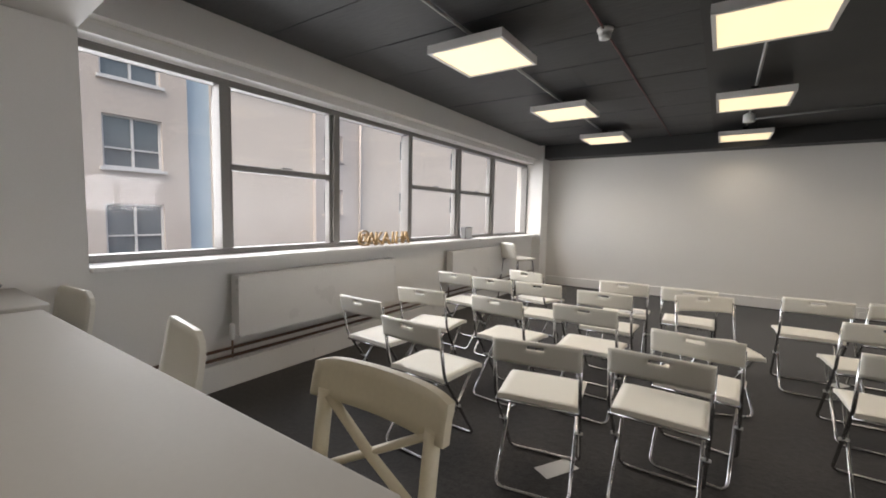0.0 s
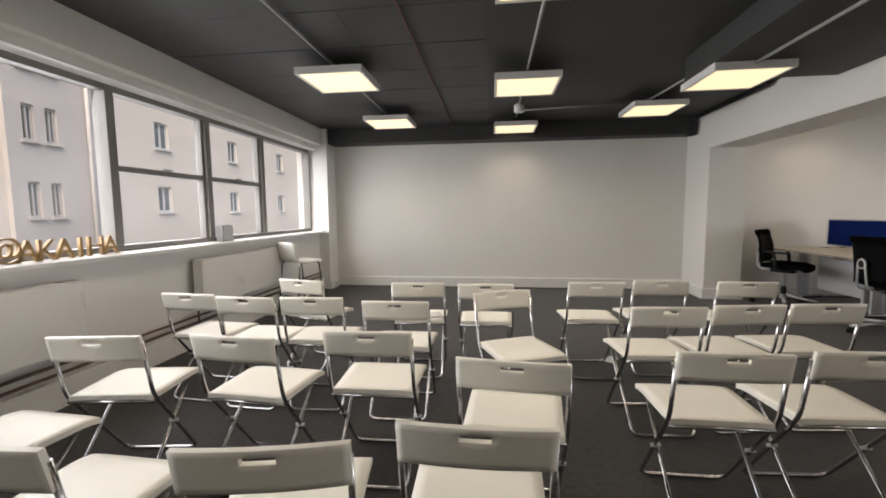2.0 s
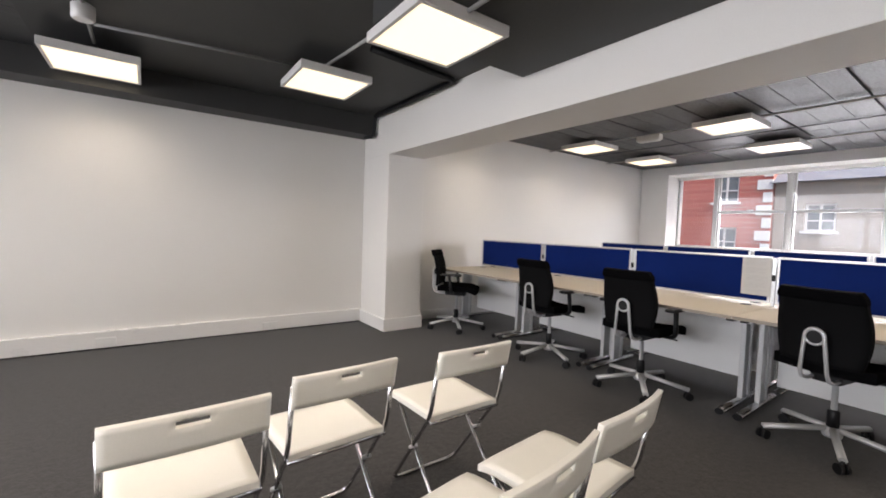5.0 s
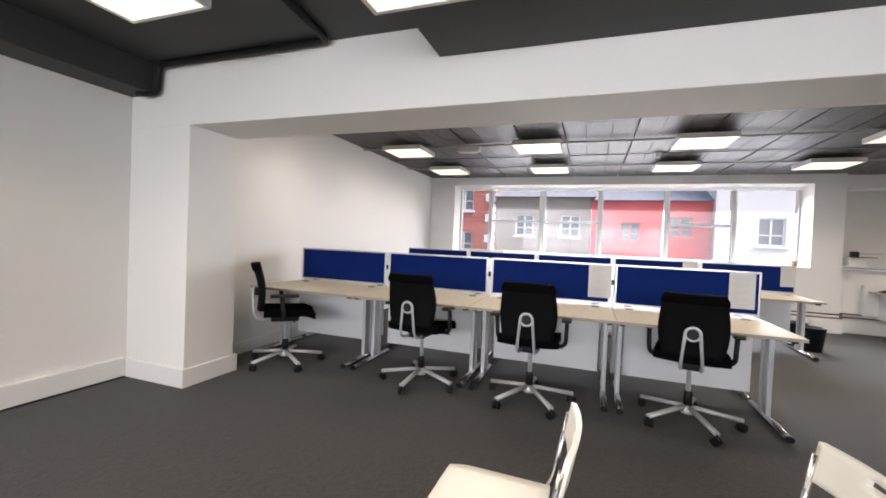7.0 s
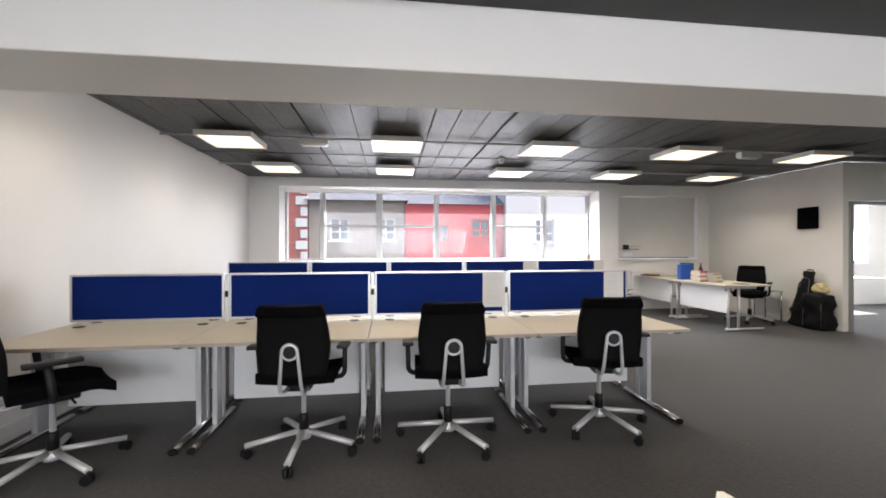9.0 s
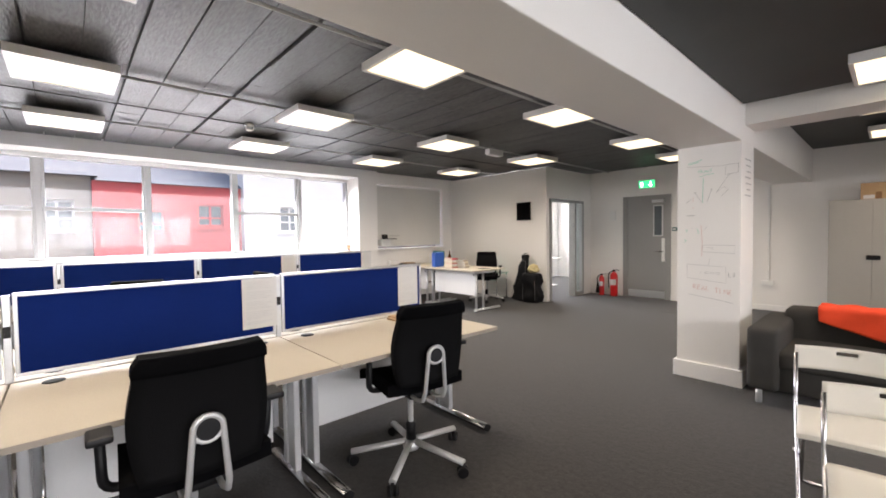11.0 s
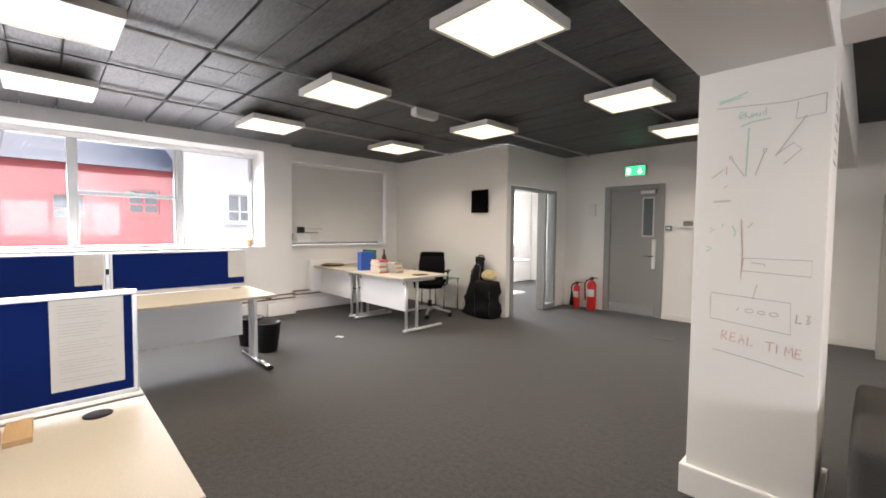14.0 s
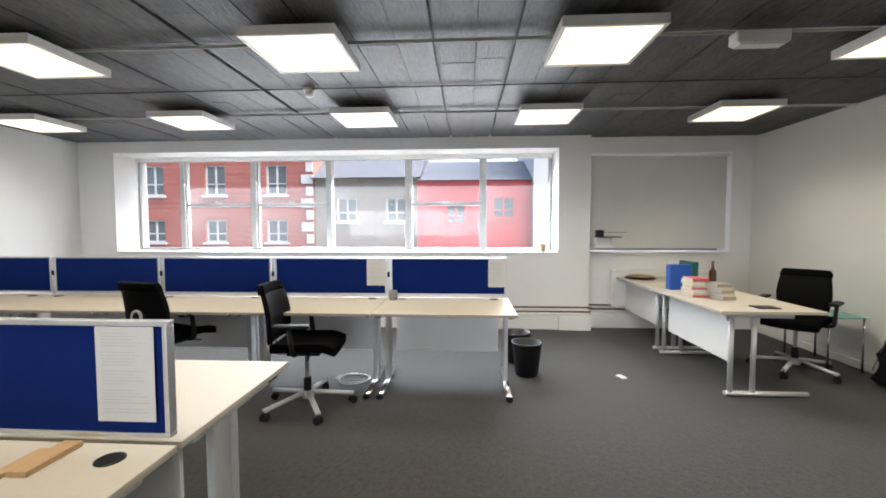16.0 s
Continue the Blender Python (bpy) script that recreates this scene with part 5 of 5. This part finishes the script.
strokes("black_line", (ring_pts(2.968, 1.71, 0.006, 0.008), [(3.17, 1.60), (3.12, 1.64)], [(3.16, 1.49), (3.09, 1.49)], [(3.16, 1.483), (3.09, 1.485)],
             [(2.86, 1.90), (2.865, 1.83), (2.77, 1.84), (2.77, 1.92)], [(2.83, 1.84), (2.93, 1.68)], [(2.92, 1.69), (2.87, 1.73), (2.84, 1.70), (2.90, 1.64)], [(2.83, 0.98), (2.833, 0.945), (2.815, 0.945)],
             [(2.80, 0.98), (2.79, 0.975), (2.80, 0.96), (2.79, 0.945)], [(3.14, 0.77), (2.95, 0.745), (2.80, 0.72)], [(3.02, 1.36), (3.01, 1.37), (3.0, 1.385)], [(3.12, 1.365), (3.115, 1.38)]), MARK_K)
strokes("red_line", ([(3.045, 1.40), (3.035, 1.25), (3.038, 1.12)], [(3.11, 1.65), (3.11, 1.61)], [(3.12, 1.55), (3.105, 1.56)]), MARK_R)
strokes("green_line", ([(3.03, 1.82), (3.035, 1.60)], [(3.17, 1.36), (3.15, 1.35), (3.17, 1.34)], [(3.18, 1.27), (3.16, 1.26), (3.18, 1.245)], [(3.08, 1.37), (3.065, 1.34), (3.07, 1.32)], [(3.15, 1.96), (3.10, 1.965), (3.04, 1.985)], [(3.07, 1.87), (3.05, 1.885), (3.03, 1.865), (3.0, 1.88)], [(3.06, 1.83), (3.02, 1.845), (2.95, 1.85)], [(3.15, 1.95), (3.06, 1.965)]), MARK_G, 0.005)


GLYPHS = {"R": [[(0, 0), (0.1, 1), (0.6, 0.9), (0.5, 0.55), (0.1, 0.5), (0.7, 0.0)]], "E": [[(0.7, 0.95), (0.15, 1), (0, 0), (0.7, 0.05)], [(0.08, 0.5), (0.55, 0.55)]],
          "A": [[(0, 0), (0.35, 1), (0.7, 0)], [(0.15, 0.4), (0.6, 0.42)]], "L": [[(0.1, 1), (0, 0), (0.6, 0.1)]], "T": [[(0, 0.95), (0.9, 1)], [(0.45, 1), (0.4, 0)]],
          "I": [[(0.2, 1), (0.15, 0)]], "M": [[(0, 0), (0.1, 1), (0.4, 0.4), (0.75, 1), (0.85, 0)]], "3": [[(0.1, 0.95), (0.5, 0.9), (0.25, 0.55), (0.55, 0.3), (0.05, 0.0)]], " ": [],
          "C": [[(0.65, 0.9), (0.3, 1), (0.0, 0.5), (0.3, 0), (0.7, 0.15)]], "l": [[(0.1, 1), (0.1, 0)]], "o": [[(0.3, 0.5), (0.05, 0.25), (0.3, 0), (0.55, 0.25), (0.3, 0.5)]],
          "u": [[(0, 0.5), (0.1, 0), (0.45, 0.05), (0.5, 0.5)], [(0.5, 0.5), (0.55, 0)]], "d": [[(0.5, 1), (0.5, 0), (0.1, 0.05), (0.1, 0.45), (0.5, 0.5)]]}


def written(text, x, z, h, step, slope, material):
    for ch in text:
        bm = bmesh.new()
        for line in GLYPHS[ch]:
            stroke(bm, [(x - p * h * 0.8, z + q * h) for p, q in line], 0.0035)
        x, z = x - step, z - slope
        if GLYPHS[ch]:
            part("letter", bm, material, dr)


written("REAL TIME", 3.105, 0.825, 0.042, 0.034, 0.0045, MARK_R)
written("L3", 2.835, 0.945, 0.04, 0.032, 0.0, MARK_K)
written("Cloud", 3.07, 1.865, 0.032, 0.022, -0.001, MARK_G)
for k in range(7):
    bm = bmesh.new()
    z = 1.96 - k * 0.052
    box(bm, 2.7468, 2.7480, -0.12 + 0.02 * (k % 2), 0.10 - 0.03 * (k % 3), z, z + 0.010)
    part("side_line", bm, MARK_K, dr)

# ---- outside ----
setting("ground", B(-400, 400, -400, 400, -5.1, -5.0), ASPH, "grey asphalt street and yard below", "ground")


def facade(name, label, x, y0, y1, z1, material, wins, face, depth=6.0, frame_mat=None, dark=DARKGL, glaze="cross"):
    """A house whose street face lies at x; face is the side that looks at the office. wins: (y centre, z bottom, width, height)."""
    t = thing(name, label, "building")
    f = x
    inn = -face
    holes = [(yc - w / 2, yc + w / 2, z, z + h) for yc, z, w, h in wins]
    part("wall", wall_run("y", f, inn * 0.25, y0, y1, -5.0, z1, []) if not holes else facade_wall(f, inn * 0.25, y0, y1, z1, holes), material, t)
    bk = sorted((f + inn * 0.30, f + inn * depth))
    part("body", B(bk[0], bk[1], y0 + 0.01, y1 - 0.01, -5.0, z1), material, t)
    fm = frame_mat or FAC_W
    for yc, z, w, h in wins:
        q = sorted((f + inn * 0.16, f + inn * 0.10))
        bm = bmesh.new()
        s = 0.07
        box(bm, q[0], q[1], yc - w / 2, yc + w / 2, z, z + s)
        box(bm, q[0], q[1], yc - w / 2, yc + w / 2, z + h - s, z + h)
        for yy in (yc - w / 2, yc + w / 2 - s, yc - s / 2):
            box(bm, q[0], q[1], yy, yy + s, z + s, z + h - s)
        if glaze == "cross":
            box(bm, q[0], q[1], yc - w / 2 + s, yc + w / 2 - s, z + h * 0.36, z + h * 0.36 + s * 0.7)
        wd = part("window", bm, fm, t)
        g = sorted((f + inn * 0.17, f + inn * 0.18))
        part("pane", B(g[0], g[1], yc - w / 2, yc + w / 2, z, z + h), dark, wd)
        si = sorted((f + face * 0.10, f + inn * 0.1))
        part("sill", B(si[0], si[1], yc - w / 2 - 0.1, yc + w / 2 + 0.1, z - 0.1, z), fm if fm is FAC_W else material, wd)
    return t


def facade_wall(at, thick, y0, y1, z1, holes):
    bm = bmesh.new()
    lo, hi = sorted((at, at + thick))
    cuts = sorted({y0, y1, *(h[0] for h in holes), *(h[1] for h in holes)})
    for p, q in zip(cuts, cuts[1:]):
        hs = sorted([h for h in holes if h[0] <= p + 1e-6 and h[1] >= q - 1e-6], key=lambda h: h[2])
        z = -5.0
        for h in hs + [(0, 0, z1, z1)]:
            if h[2] > z + 1e-6:
                box(bm, lo, hi, p, q, z, h[2])
            z = max(z, h[3])
    return bm


W1 = [(5.55, z, 1.75, 1.75) for z in (-3.2, -0.3, 2.65, 5.6)] + [(1.5, z, 1.75, 1.75) for z in (-0.3, 2.65)]
facade("office_block", "beige rendered block with white framed windows", -17.0, -20.0, 7.3, 12.0, FAC_1, W1, 1)
facade("blue_stair_tower", "narrow pale blue clad stair tower", -17.4, 7.3, 8.3, 10.0, FAC_BL, [], 1)
facade("cream_house", "cream rendered house with a slate roof", -17.2, 8.3, 13.2, 6.4, FAC_2, [], 1)
facade("grey_house", "pale grey rendered house with narrow windows", -17.0, 13.2, 16.4, 14.0, FAC_3, [(yc, z, 0.42, 1.3) for yc in (13.95, 14.75) for z in (1.2, 4.0, 6.6)], 1, frame_mat=FAC_3, glaze="plain")
facade("cream_house", "long cream rendered house with small windows", -17.1, 16.4, 42.0, 14.0, FAC_2, [(yc, z, 0.9, 1.3) for yc in (20.2, 26.0, 32.0) for z in (1.4, 4.6)], 1, glaze="plain")
bm = bmesh.new()
tube(bm, [(-16.85, 16.1, -5), (-16.85, 16.1, 12)], 0.08, 8)
solid("drainpipe", bm, FAC_3, "grey drainpipe on the rendered wall", "drainpipe")
bm = bmesh.new()
box(bm, -24, -17.1, 8.3, 13.2, 6.4, 7.4)
solid("roof_edge", bm, SLATE, "blue-grey slate roof above the cream house", "roof")

facade("brick_house", "red brick house with white sash windows", 22.0, 8.5, 26.0, 8.5, BRICK,
       [(yc, z, 1.0, h) for yc in (10.25, 13.2, 16.2, 19.2) for z, h in ((0.75, 1.05), (2.95, 1.4), (5.6, 1.4))], -1)
q = thing("corner_stones", "white painted corner stones on the brick house", "quoin")
for k in range(24):
    w = 0.55 if k % 2 else 0.32
    part("stone", B(21.93, 22.0, 8.5, 8.5 + w, -4.8 + k * 0.55, -4.8 + k * 0.55 + 0.42, bev=0.01), FAC_W, q)
facade("tan_house", "tan stucco house with a slate roof", 22.1, 3.7, 8.45, 3.7, FAC_TAN, [(yc, z, 0.95, 1.1) for yc in (4.66, 6.96) for z in (1.7, -1.5)], -1)
facade("red_house", "red painted house with a grey roof", 22.0, -1.5, 3.68, 3.55, FAC_RED, [(-0.25, 1.85, 1.0, 0.95), (1.9, 1.6, 0.9, 0.9)], -1, frame_mat=FAC_RED)
facade("white_house", "white rendered house with sash windows", 21.6, -16.0, -1.5, 9.0, FAC_W, [(yc, z, 1.0, 1.2) for yc in (-3.6, -7.0, -10.5) for z in (1.6, 4.6)], -1)
for y0, y1, z0, h, lab in ((3.5, 8.6, 3.7, 1.9, "blue-grey slate roof of the tan house"), (-1.6, 3.6, 3.55, 1.3, "grey slate roof of the red house")):
    bm = bmesh.new()
    vs = [bm.verts.new(p) for p in ((21.8, y0, z0), (21.8, y1, z0), (25, y1, z0 + h), (25, y0, z0 + h), (28.2, y1, z0), (28.2, y0, z0))]
    for f in ((0, 1, 2, 3), (3, 2, 4, 5), (0, 5, 4, 1), (0, 3, 5), (1, 4, 2)):
        bm.faces.new([vs[i] for i in f])
    bmesh.ops.recalc_face_normals(bm, faces=bm.faces)
    solid("house_roof", bm, SLATE, lab, "roof")
